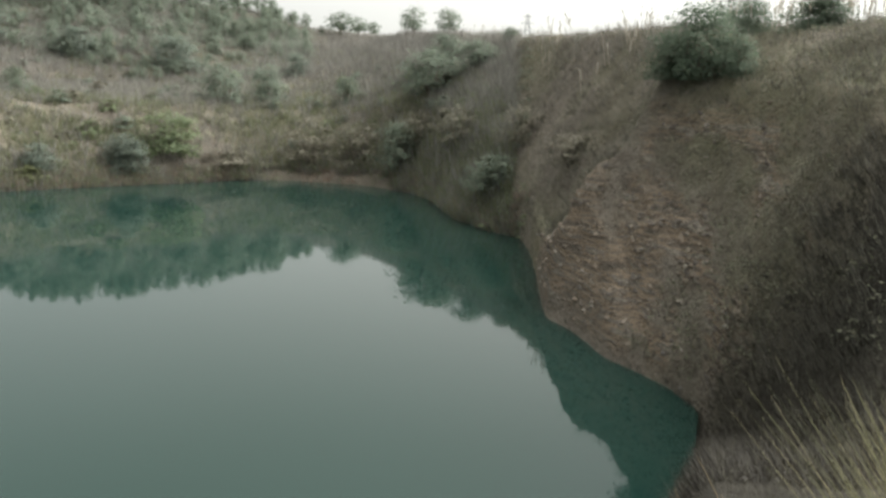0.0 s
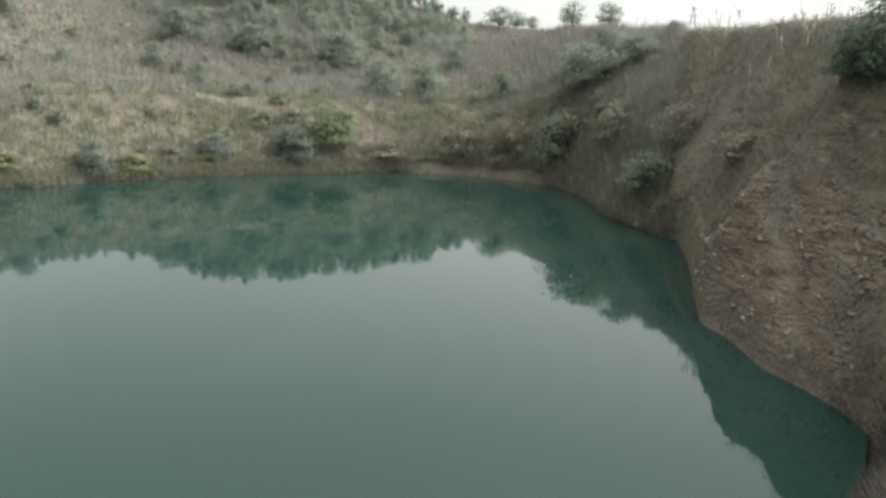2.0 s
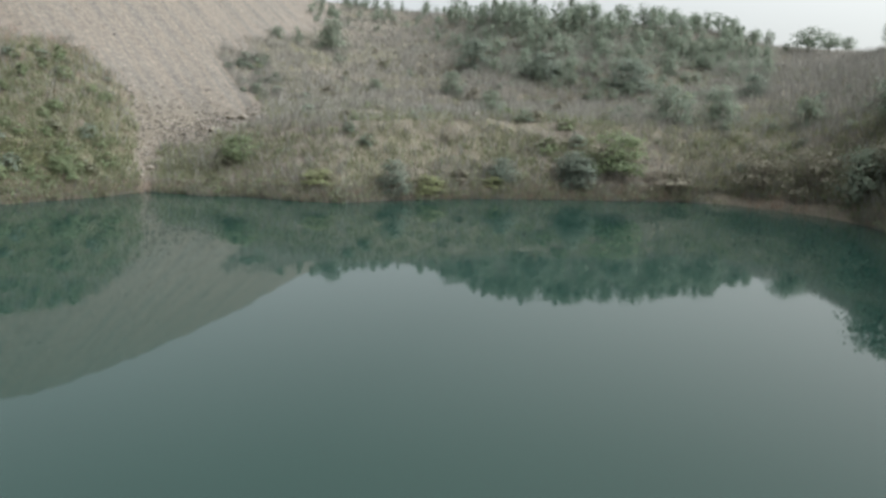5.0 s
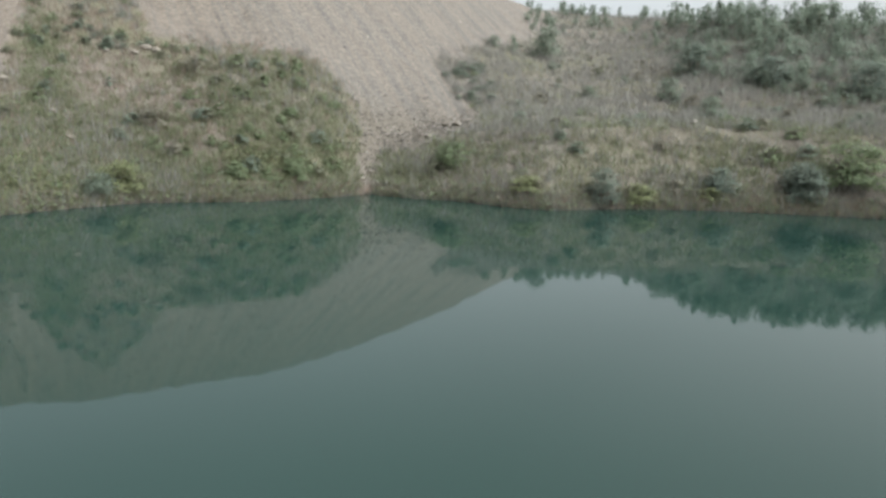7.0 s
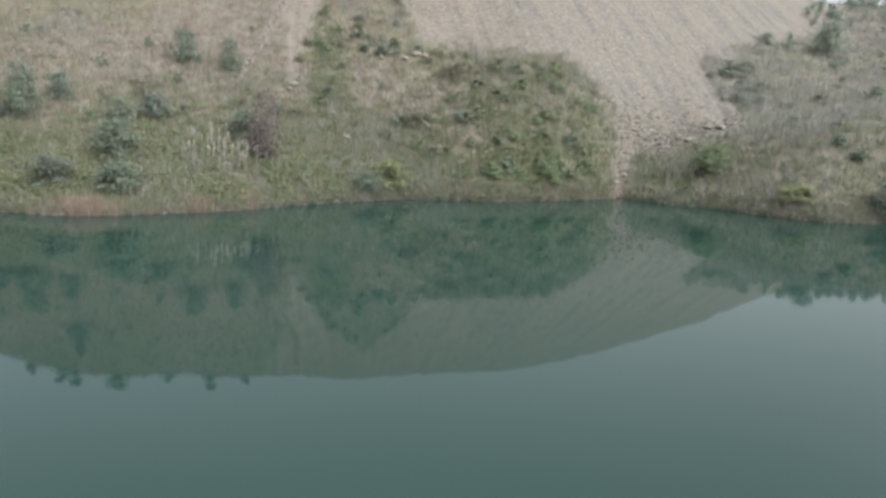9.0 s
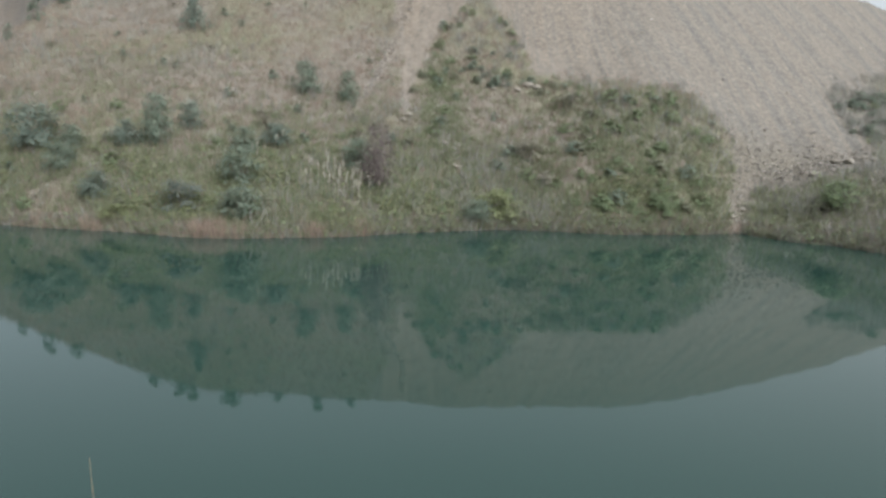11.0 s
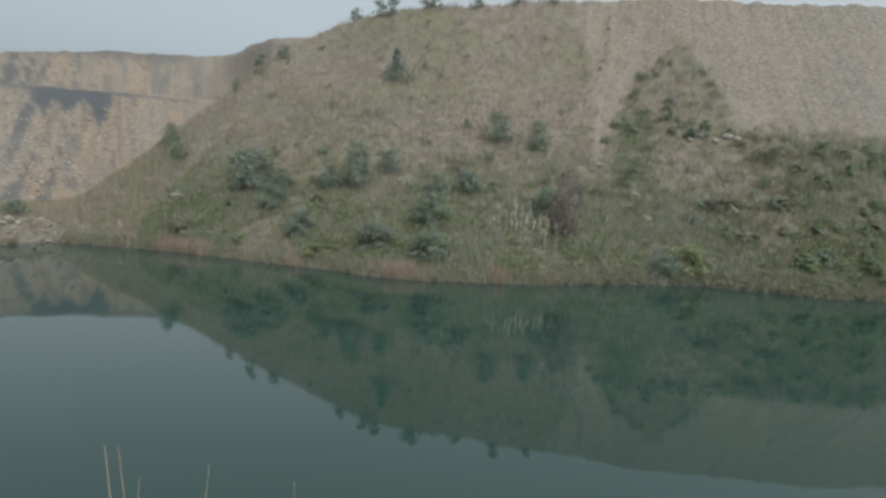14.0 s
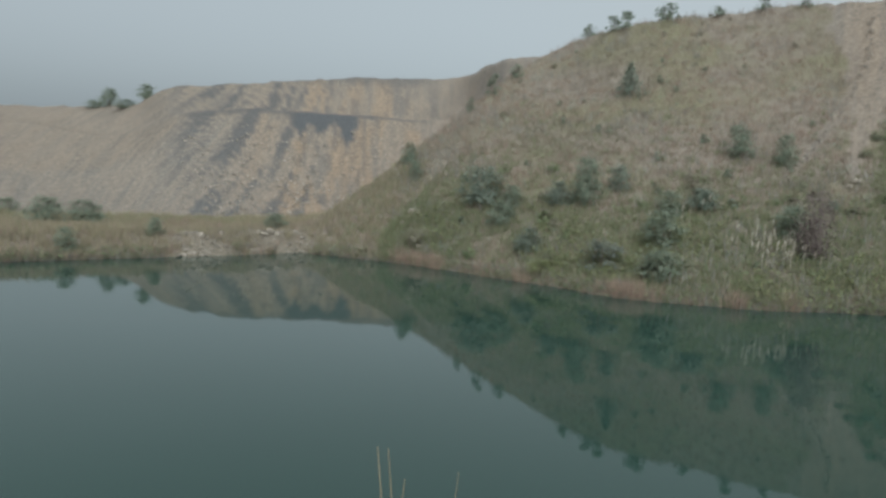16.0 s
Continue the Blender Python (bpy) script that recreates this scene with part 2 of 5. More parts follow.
def gravel_mask(az, r):
    n = fuzzes(az * 0.6, r * 0.2, 90)
    far_n = az + 2.0 * fuzzes(az * 0.3, r * 0.12, 96, 4)
    g = step(110.5, 113.0, far_n) * step(124.5, 120.5, far_n) * step(-0.25, 0.25, n + 0.22) * (r > 100) * step(142, 132, r)
    rub = np.exp(-((az - 48.5) / 3.6) ** 2) * np.exp(-((r - 124) / 8.0) ** 2) * 1.3 + np.exp(-((az - 52.1) / 0.5) ** 2) * step(105, 108, r) * step(132, 124, r)
    sand = step(2.6, 1.4, r - line(1, az)[0] + 0.8 * n) * step(2.5, 5, az) * step(15, 12, az) * 0.9 * (r > 60)
    return np.clip(np.maximum(np.maximum(g, rub), sand), 0, 1)


def slanted(az, z):
    """A bearing that stays the same along a run of loose rock down the slope."""
    return az - 0.25 * z * step(74, 58, az) * (az < 90) + 0.22 * (z - 26) * step(107, 124, az)


def track_mask(az, r):
    """The worn track along the terrace."""
    return step(21, 25, az) * step(47, 44, az) * step(3.0, 1.6, np.abs(r - 121 - 0.18 * (az - 34) - 1.2 * fuzz(az * 0.4, az * 0, 95)))


def land(az, r):
    """Height of the ground at bearing az (degrees) and reach r: matching arrays."""
    az, r = np.broadcast_arrays(np.asarray(az, float), np.asarray(r, float))
    shp = az.shape
    a, q = np.where(az.ravel() < -60, az.ravel() + 360, az.ravel()), r.ravel()
    a = np.where(a > 299, a - 360, a)
    rs, zs = breaks(a)
    z = np.zeros_like(q)
    for i in range(len(rs) - 1):
        inside = (q >= rs[i]) & (q < rs[i + 1])
        t = (q - rs[i]) / np.maximum(rs[i + 1] - rs[i], 1e-3)
        z = np.where(inside, zs[i] + (zs[i + 1] - zs[i]) * t, z)
    x, y = place(a, q)
    shore = np.abs(q - rs[5])
    calm = step(0, 10, shore) * step(3, 25, q)
    z = z + calm * (0.9 * fuzzes(x * 0.07, y * 0.07, 3) + 0.35 * fuzzes(x * 0.35, y * 0.35, 8, 3))
    z = z + step(0, 4, shore) * step(12, 40, q) * 0.12 * fuzz(x * 1.3, y * 1.3, 15)
    dry = z > 0.3
    sp = spoil_mask(a, q, z) * dry
    run = slanted(a, z)
    z = z + sp * (0.42 * fuzzes(run * 1.5, q * 0.03, 21, 4) + 0.12 * fuzzes(a * 3, q * 0.5, 26, 3))
    heap = sp * step(93, 97, a) * step(165, 185, q) * step(3, 22, rs[12] - q) * (1 - np.exp(-((q - rs[10]) / 9.0) ** 2))
    z = z + sp * step(93, 97, a) * (0.30 * fuzzes(a * 2.6, z * 0.8, 29, 3))
    z = z + heap * 0.6 * fuzzes(run * 0.9, q * 0.02, 28, 4)
    cl = step(-5, -8, a) * step(-60, -40, a) * dry * (q > 29) * step(17, 12, z)
    z = z + cl * (0.9 * fuzzes(a * 0.30, z * 0.25, 30, 4) + 0.45 * fuzzes(a * 0.9, z * 1.1, 35, 4))
    # tilted beds stand out of the rock as ledges
    tilt = 0.33 * np.radians(a) * q
    bed = (z + tilt + 0.5 * fuzzes(a * 0.5, q * 0.15, 33, 3)) / 1.15
    part_up = bed - np.floor(bed)
    z = z + cl * step(1.0, 2.5, z) * (0.35 + 0.5 * fuzzes(a * 0.4, z * 0.3, 34, 2)).clip(0, 0.8) * 1.15 * (step(0.30, 0.95, part_up) - part_up)
    return z.reshape(shp)


# ---- materials ----
def material(name):
    m = bpy.data.materials.new(name)
    m.use_nodes = True
    return m, m.node_tree.nodes, m.node_tree.links, m.node_tree.nodes["Principled BSDF"]


def noise_node(n, l, scale, detail=6.0, rough=0.6, coords="Object"):
    co, tx = n.new("ShaderNodeTexCoord"), n.new("ShaderNodeTexNoise")
    tx.inputs["Scale"].default_value, tx.inputs["Detail"].default_value, tx.inputs["Roughness"].default_value = scale, detail, rough
    l.new(co.outputs[coords], tx.inputs["Vector"])
    return tx


def ramp(n, l, source, stops):
    r = n.new("ShaderNodeValToRGB")
    while len(r.color_ramp.elements) < len(stops):
        r.color_ramp.elements.new(0.5)
    for e, (p, c) in zip(r.color_ramp.elements, stops):
        e.position, e.color = p, (*c, 1)
    l.new(source, r.inputs["Fac"])
    return r.outputs["Color"]


def mix(n, l, fac, a, b, mode="MIX"):
    m = n.new("ShaderNodeMix")
    m.data_type, m.blend_type = "RGBA", mode
    for socket, v in ((m.inputs["Factor"], fac), (m.inputs["A"], a), (m.inputs["B"], b)):
        if isinstance(v, bpy.types.NodeSocket):
            l.new(v, socket)
        elif socket.type == "RGBA":
            socket.default_value = (*v, 1)
        else:
            socket.default_value = v
    return m.outputs["Result"]


def bump(n, l, p, height, strength, distance):
    b = n.new("ShaderNodeBump")
    b.inputs["Strength"].default_value, b.inputs["Distance"].default_value = strength, distance
    l.new(height, b.inputs["Height"])
    l.new(b.outputs["Normal"], p.inputs["Normal"])


def plant_material(name, stops, rough=0.75, thin=0.4):
    """Leaves and blades: one shade for each island, with light passing through them."""
    m, n, l, p = material(name)
    g = n.new("ShaderNodeNewGeometry")
    c = ramp(n, l, g.outputs["Random Per Island"], stops)
    l.new(c, p.inputs["Base Color"])
    p.inputs["Roughness"].default_value = rough
    p.inputs["Specular IOR Level"].default_value = 0.25
    t = n.new("ShaderNodeBsdfTranslucent")
    l.new(c, t.inputs["Color"])
    mx = n.new("ShaderNodeMixShader")
    mx.inputs["Fac"].default_value = thin
    l.new(p.outputs[0], mx.inputs[1])
    l.new(t.outputs[0], mx.inputs[2])
    l.new(mx.outputs[0], n["Material Output"].inputs["Surface"])
    return m


def ground_material():
    m, n, l, p = material("quarry_ground")
    at = n.new("ShaderNodeVertexColor")
    at.layer_name = "cover"
    sep = n.new("ShaderNodeSeparateColor")
    l.new(at.outputs["Color"], sep.inputs["Color"])
    big, mid, fine = noise_node(n, l, 0.05, 5), noise_node(n, l, 0.6, 6), noise_node(n, l, 4.0, 6)
    soil = ramp(n, l, mid.outputs["Fac"], [(0.30, (0.105, 0.092, 0.075)), (0.48, (0.132, 0.115, 0.094)), (0.62, (0.155, 0.136, 0.113)), (0.75, (0.128, 0.122, 0.095))])
    green = ramp(n, l, fine.outputs["Fac"], [(0.3, (0.07, 0.085, 0.03)), (0.7, (0.15, 0.15, 0.07))])
    fac = ramp(n, l, big.outputs["Fac"], [(0.45, (0, 0, 0)), (0.62, (0.4, 0.4, 0.4))])
    col = mix(n, l, fac, soil, green)
    # tipped shale: pale fawn with grey runs down the fall line
    co = n.new("ShaderNodeAttribute")
    co.attribute_name = "fall"
    runs = n.new("ShaderNodeTexNoise")
    runs.inputs["Scale"].default_value, runs.inputs["Detail"].default_value = 1.0, 8
    l.new(co.outputs["Vector"], runs.inputs["Vector"])
    spoil = ramp(n, l, runs.outputs["Fac"], [(0.30, (0.086, 0.082, 0.077)), (0.42, (0.112, 0.102, 0.091)), (0.51, (0.150, 0.126, 0.104)), (0.60, (0.124, 0.111, 0.097)), (0.72, (0.098, 0.094, 0.088))])
    grit = noise_node(n, l, 1.3, 9, 0.75)
    spoil = mix(n, l, 0.42, spoil, ramp(n, l, grit.outputs["Fac"], [(0.38, (0.085, 0.08, 0.073)), (0.52, (0.165, 0.147, 0.126)), (0.66, (0.30, 0.26, 0.215))]))
    # weathered ochre bands in the tipped rock
    warm = n.new("ShaderNodeAttribute")
    warm.attribute_name = "ochre"
    spoil = mix(n, l, warm.outputs["Fac"], spoil, ramp(n, l, grit.outputs["Fac"], [(0.35, (0.115, 0.090, 0.068)), (0.52, (0.18, 0.138, 0.100)), (0.68, (0.25, 0.195, 0.142))]))
    # a dark grey band along the lip of the lower face, running down it in drips
    dark_marks = n.new("ShaderNodeAttribute")
    dark_marks.attribute_name = "dark_marks"
    spoil = mix(n, l, dark_marks.outputs["Fac"], spoil, ramp(n, l, fine.outputs["Fac"], [(0.3, (0.038, 0.041, 0.044)), (0.7, (0.085, 0.088, 0.092))]))
    col = mix(n, l, sep.outputs["Red"], col, spoil)
    # bedded rock: thin tilted courses, rusty and grey
    beds, tilt, course = n.new("ShaderNodeTexCoord"), n.new("ShaderNodeMapping"), n.new("ShaderNodeTexNoise")
    tilt.inputs["Rotation"].default_value = (radians(12), radians(-22), 0)
    tilt.inputs["Scale"].default_value = (0.35, 0.35, 2.6)
    course.inputs["Scale"].default_value, course.inputs["Detail"].default_value, course.inputs["Roughness"].default_value = 1.0, 8, 0.65
    l.new(beds.outputs["Object"], tilt.inputs["Vector"])
    l.new(tilt.outputs[0], course.inputs["Vector"])
    rock = ramp(n, l, course.outputs["Fac"], [(0.30, (0.05, 0.045, 0.04)), (0.43, (0.105, 0.088, 0.07)), (0.50, (0.180, 0.138, 0.098)), (0.57, (0.105, 0.093, 0.08)), (0.66, (0.215, 0.19, 0.155)), (0.75, (0.12, 0.105, 0.085))])
    # leaf mould, its colour darkened to paint in the shade on the walker's bank
    litter_shade = ramp(n, l, fine.outputs["Fac"], [(0.3, (0.018, 0.017, 0.014)), (0.7, (0.044, 0.040, 0.032))])
    col = mix(n, l, at.outputs["Alpha"], col, litter_shade)
    col = mix(n, l, sep.outputs["Green"], col, rock)
    stone = ramp(n, l, fine.outputs["Fac"], [(0.3, (0.09, 0.08, 0.064)), (0.7, (0.17, 0.148, 0.118))])
    col = mix(n, l, sep.outputs["Blue"], col, stone)
    l.new(col, p.inputs["Base Color"])
    p.inputs["Roughness"].default_value = 0.95
    p.inputs["Specular IOR Level"].default_value = 0.15
    add = n.new("ShaderNodeMath")
    l.new(mid.outputs["Fac"], add.inputs[0])
    l.new(fine.outputs["Fac"], add.inputs[1])
    ledge = n.new("ShaderNodeMath")
    ledge.operation = "MULTIPLY_ADD"
    l.new(course.outputs["Fac"], ledge.inputs[0])
    l.new(sep.outputs["Green"], ledge.inputs[1])
    l.new(add.outputs[0], ledge.inputs[2])
    bump(n, l, p, ledge.outputs[0], 0.9, 0.4)
    return m


def water_material():
    m, n, l, p = material("still_green_water")
    big = noise_node(n, l, 0.02, 3)
    l.new(ramp(n, l, big.outputs["Fac"], [(0.35, (0.009, 0.026, 0.021)), (0.65, (0.012, 0.030, 0.025))]), p.inputs["Base Color"])
    p.inputs["Roughness"].default_value = 0.03
    p.inputs["IOR"].default_value = 1.34
    tiny = noise_node(n, l, 0.9, 2)
    bump(n, l, p, tiny.outputs["Fac"], 0.02, 0.02)
    return m


GROUND, WATER = ground_material(), water_material()

# ---- ground: one sheet out to the horizon ----
AZ = np.concatenate([np.arange(-44, 73.9, 0.3), np.arange(74, 80, 0.15), np.arange(80, 138, 0.3), np.arange(138, 316, 2.0)])
RR = np.concatenate([np.geomspace(0.25, 24, 34), np.arange(25, 29, 0.42), np.arange(29, 58, 0.32), np.arange(58, 84, 0.6), np.arange(84, 182, 0.7), np.arange(182, 214, 0.8), np.arange(214, 345, 1.9), np.geomspace(350, 4800, 16)])
ga, gr = np.meshgrid(AZ, RR)
gz = land(ga, gr)
gx, gy = place(ga, gr)
nr, na = ga.shape
idx = np.arange(nr * na).reshape(nr, na)
nxt = np.roll(idx, -1, axis=1)
quads = np.stack([idx[:-1], idx[1:], nxt[1:], nxt[:-1]], -1).reshape(-1, 4)
gx[0], gy[0], gz[0] = 0, 0, float(gz[0].mean())
ground = new("ground", mesh_of("ground", np.stack([gx, gy, gz], -1).reshape(-1, 3), quads))
tagged(ground, "earth banks, bare spoil slopes and rock cliff round a flooded quarry pit", "ground", kind="structure")
ground.data.materials.append(GROUND)
ground.data.polygons.foreach_set("use_smooth", np.ones(len(quads), bool))
cover = np.zeros((nr * na, 4), np.float32)
cover[:, 0], cover[:, 1], cover[:, 2], cover[:, 3] = spoil_mask(ga, gr, gz).ravel(), cliff_mask(ga, gr, gz).ravel(), gravel_mask(ga, gr).ravel(), litter_shade_mask(ga, gr, gz).ravel()
layer = ground.data.color_attributes.new("cover", "FLOAT_COLOR", "POINT")
layer.data.foreach_set("color", cover.ravel())
fall = ground.data.attributes.new("fall", "FLOAT_VECTOR", "POINT")
slant = slanted(ga, gz)
fall.data.foreach_set("vector", np.stack([slant * 1.5, gz * 0.05, gr * 0.02], -1).astype(np.float32).ravel())

edge_r, edge_z = line(6, ga.ravel())
drop = edge_z - gz.ravel()
ax = ga.ravel()
drip = 2.4 + 1.2 * fuzzes(ax * 2.2, ax * 0, 55, 4) + 6.0 * np.exp(-((ax - 109.7) / 0.55) ** 2) + 3.0 * np.exp(-((ax - 111.6) / 0.5) ** 2) + 4.5 * np.exp(-((ax - 113.0) / 0.4) ** 2)
dark_marks = step(-0.4, 0.3, drop) * step(drip + 0.9, drip - 0.5, drop) * step(188, 194, gr.ravel()) * step(215, 208, gr.ravel()) * step(108.6, 109.2, ax) * step(114.2, 113.4, ax)
lip = step(0.9, 0.4, np.abs(drop - 0.3 - 0.5 * fuzz(ax * 1.5, ax * 0, 58))) * step(196, 199, gr.ravel()) * step(216, 210, gr.ravel()) * step(103, 105, ax) * step(122, 120, ax)
rim_dark = step(280, 286, gr.ravel()) * step(43, 47.5, gz.ravel() + 2.5 * fuzzes(ax * 2, ax * 0, 57, 3)) * step(103, 105, ax) * step(119, 114, ax)
streak = np.clip(step(0.10, 0.24, fuzzes(slant.ravel() * 2.0 + 0.25 * fuzz(gz.ravel() * 0.5, ax * 2, 94), gz.ravel() * 0.05, 92, 5) - 0.10 * step(114.5, 113, ax) + 0.05 * step(114, 116, ax) + 0.12 * step(109, 107, ax)) + 0.5 * step(0.10, 0.3, fuzzes(slant.ravel() * 5.0, gz.ravel() * 0.09, 93, 4)), 0, 1) * spoil_mask(ga, gr, gz).ravel() * step(101.5, 104.5, ax) * step(124.5, 121, ax)
dark_marks = np.maximum(np.maximum(np.maximum(dark_marks, 0.7 * lip), 0.6 * rim_dark), 0.8 * streak * (0.55 + 0.45 * step(109, 113, ax)) * (1 - 0.6 * step(119.5, 122.5, ax)))
bands = step(-0.12, 0.22, fuzzes(slant.ravel() * 1.3, gz.ravel() * 0.06, 121, 4))
lower = step(203, 199, gr.ravel())
ochre = (lower * (0.25 + 0.6 * bands) * step(101, 105, ax) * step(119, 113, ax) + (1 - lower) * (0.2 + 0.55 * bands * step(104, 107, ax) * step(115, 112.5, ax)) * step(99, 102, ax)) * (gr.ravel() > 150)
ochre = np.maximum(ochre, 0.40 * step(78, 76, ax) * step(71, 73, ax) * step(14, 18, gz.ravel()) * (0.6 + 0.4 * bands))
ochre = np.maximum(ochre, 0.32 * step(56, 69, ax) * step(78, 76, ax) * step(14, 18, gz.ravel()) * (0.5 + 0.5 * bands))
tinge = ground.data.attributes.new("ochre", "FLOAT", "POINT")
tinge.data.foreach_set("value", np.clip(ochre, 0, 1).astype(np.float32))
mark = ground.data.attributes.new("dark_marks", "FLOAT", "POINT")
mark.data.foreach_set("value", dark_marks.astype(np.float32))

# ---- water ----
wa = np.concatenate([np.arange(-19, 176, 1.0)])
rim = np.interp(wa, LINES[1][:, 0], LINES[1][:, 1]) + 2.5
hub = np.maximum(np.interp(wa, LINES[0][:, 0], LINES[0][:, 1]) - 2.0, 1)
ox, oy = place(wa, rim)
ix, iy = place(wa, hub)
k = len(wa)
wv = np.concatenate([np.stack([ox, oy, 0 * ox], -1), np.stack([ix, iy, 0 * ix], -1)])
water = new("water", mesh_of("water", wv, [(i, i + 1, k + i + 1, k + i) for i in range(k - 1)]))
tagged(water, "still dark green water of the flooded pit mirroring its banks", "water", kind="structure")
water.data.materials.append(WATER)

# ---- plant and stone materials ----
DARK_BRUSH = plant_material("dark_brush", [(0.0, (0.068, 0.065, 0.055)), (0.5, (0.102, 0.098, 0.083)), (1.0, (0.148, 0.141, 0.116))], thin=0.2)
DRY = plant_material("dry_grass_blades", [(0.0, (0.215, 0.168, 0.136)), (0.35, (0.252, 0.197, 0.160)), (0.75, (0.288, 0.228, 0.188)), (1.0, (0.225, 0.193, 0.152))])
# greyer and bluer than DRY: haze put into the blade colour
DULL_DRY = plant_material("haze_greyed_blades", [(0.0, (0.178, 0.170, 0.150)), (0.35, (0.212, 0.202, 0.178)), (0.75, (0.245, 0.233, 0.204)), (1.0, (0.200, 0.198, 0.168))])
OLIVE_DRY = plant_material("olive_grass_blades", [(0.0, (0.172, 0.152, 0.116)), (0.5, (0.208, 0.184, 0.140)), (1.0, (0.242, 0.214, 0.166))])
SCRUB = plant_material("grey_brown_stems", [(0.0, (0.152, 0.147, 0.132)), (0.5, (0.205, 0.198, 0.178)), (1.0, (0.262, 0.251, 0.226))], thin=0.25)
WEED = plant_material("weed_leaves", [(0.0, (0.118, 0.148, 0.086)), (0.5, (0.150, 0.186, 0.102)), (0.85, (0.180, 0.214, 0.116)), (1.0, (0.200, 0.218, 0.132))])
GREEN_BLADE = plant_material("green_blades", [(0.0, (0.140, 0.150, 0.094)), (0.6, (0.176, 0.188, 0.112)), (1.0, (0.222, 0.216, 0.140))])
LEAF_DEEP = plant_material("deep_green_leaves", [(0.0, (0.088, 0.118, 0.084)), (0.6, (0.108, 0.142, 0.098)), (1.0, (0.128, 0.160, 0.110))], thin=0.5)
# dead leaves and twigs, base colour darkened for shade on the near bank
HUMUS_SHADED = plant_material("shade_darkened_dead_leaves", [(0.0, (0.026, 0.024, 0.020)), (0.6, (0.040, 0.036, 0.029)), (1.0, (0.066, 0.061, 0.044))], thin=0.15)
OLIVE = plant_material("dull_olive_leaves", [(0.0, (0.085, 0.09, 0.06)), (0.6, (0.115, 0.12, 0.078)), (1.0, (0.15, 0.145, 0.10))])
YELLOW_GRASS = plant_material("yellow_green_grass", [(0.0, (0.18, 0.165, 0.11)), (0.6, (0.235, 0.21, 0.14)), (1.0, (0.285, 0.25, 0.18))])
BANK_GRASS = plant_material("coarse_green_grass", [(0.0, (0.036, 0.042, 0.013)), (0.45, (0.064, 0.065, 0.022)), (0.8, (0.100, 0.090, 0.036)), (1.0, (0.165, 0.138, 0.075))], thin=0.2)
REED = plant_material("reddish_reeds", [(0.0, (0.210, 0.160, 0.130)), (0.5, (0.285, 0.210, 0.165)), (1.0, (0.360, 0.285, 0.225))])
PLUME = plant_material("pale_plumes", [(0.0, (0.28, 0.25, 0.20)), (0.6, (0.36, 0.33, 0.27)), (1.0, (0.45, 0.42, 0.36))], thin=0.35)
STRAW = plant_material("coarse_straw", [(0.0, (0.13, 0.115, 0.06)), (0.3, (0.19, 0.155, 0.085)), (0.7, (0.27, 0.215, 0.135)), (1.0, (0.32, 0.265, 0.18))], thin=0.2)
# from LEAF_DARK to LEAF_GREY, base colours are raised in place of haze
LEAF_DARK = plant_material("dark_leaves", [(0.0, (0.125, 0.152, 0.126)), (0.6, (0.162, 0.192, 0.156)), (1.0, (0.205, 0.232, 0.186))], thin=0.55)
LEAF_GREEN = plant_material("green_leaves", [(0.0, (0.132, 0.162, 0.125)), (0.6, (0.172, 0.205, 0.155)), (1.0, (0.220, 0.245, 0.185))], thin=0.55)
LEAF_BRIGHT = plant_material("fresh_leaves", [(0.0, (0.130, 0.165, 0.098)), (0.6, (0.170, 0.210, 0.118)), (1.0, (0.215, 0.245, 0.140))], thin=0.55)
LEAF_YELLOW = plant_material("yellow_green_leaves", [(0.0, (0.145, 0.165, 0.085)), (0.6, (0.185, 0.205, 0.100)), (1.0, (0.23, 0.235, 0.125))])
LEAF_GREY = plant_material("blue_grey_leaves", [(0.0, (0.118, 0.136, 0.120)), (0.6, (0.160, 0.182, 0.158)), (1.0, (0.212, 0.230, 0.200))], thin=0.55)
LEAF_RED = plant_material("russet_leaves", [(0.0, (0.098, 0.080, 0.078)), (0.6, (0.138, 0.110, 0.102)), (1.0, (0.155, 0.142, 0.118))])
LEAF_BROWN = plant_material("withered_leaves", [(0.0, (0.125, 0.117, 0.090)), (0.6, (0.180, 0.168, 0.128)), (1.0, (0.235, 0.220, 0.165))])


def bark_material():
    m, n, l, p = material("rough_bark")
    t = noise_node(n, l, 9.0, 6)
    l.new(ramp(n, l, t.outputs["Fac"], [(0.3, (0.06, 0.05, 0.04)), (0.7, (0.17, 0.145, 0.115))]), p.inputs["Base Color"])
    p.inputs["Roughness"].default_value = 0.9
    bump(n, l, p, t.outputs["Fac"], 0.6, 0.03)
    return m


def stone_material(name, stops):
    m, n, l, p = material(name)
    g = n.new("ShaderNodeNewGeometry")
    t = noise_node(n, l, 3.0, 6)
    c = ramp(n, l, g.outputs["Random Per Island"], stops)
    c = mix(n, l, 0.7, c, ramp(n, l, t.outputs["Fac"], [(0.3, (0.72, 0.70, 0.67)), (0.7, (1.0, 1.0, 1.0))]), "MULTIPLY")
    l.new(c, p.inputs["Base Color"])
    p.inputs["Roughness"].default_value = 0.92
    bump(n, l, p, t.outputs["Fac"], 0.7, 0.08)
    return m


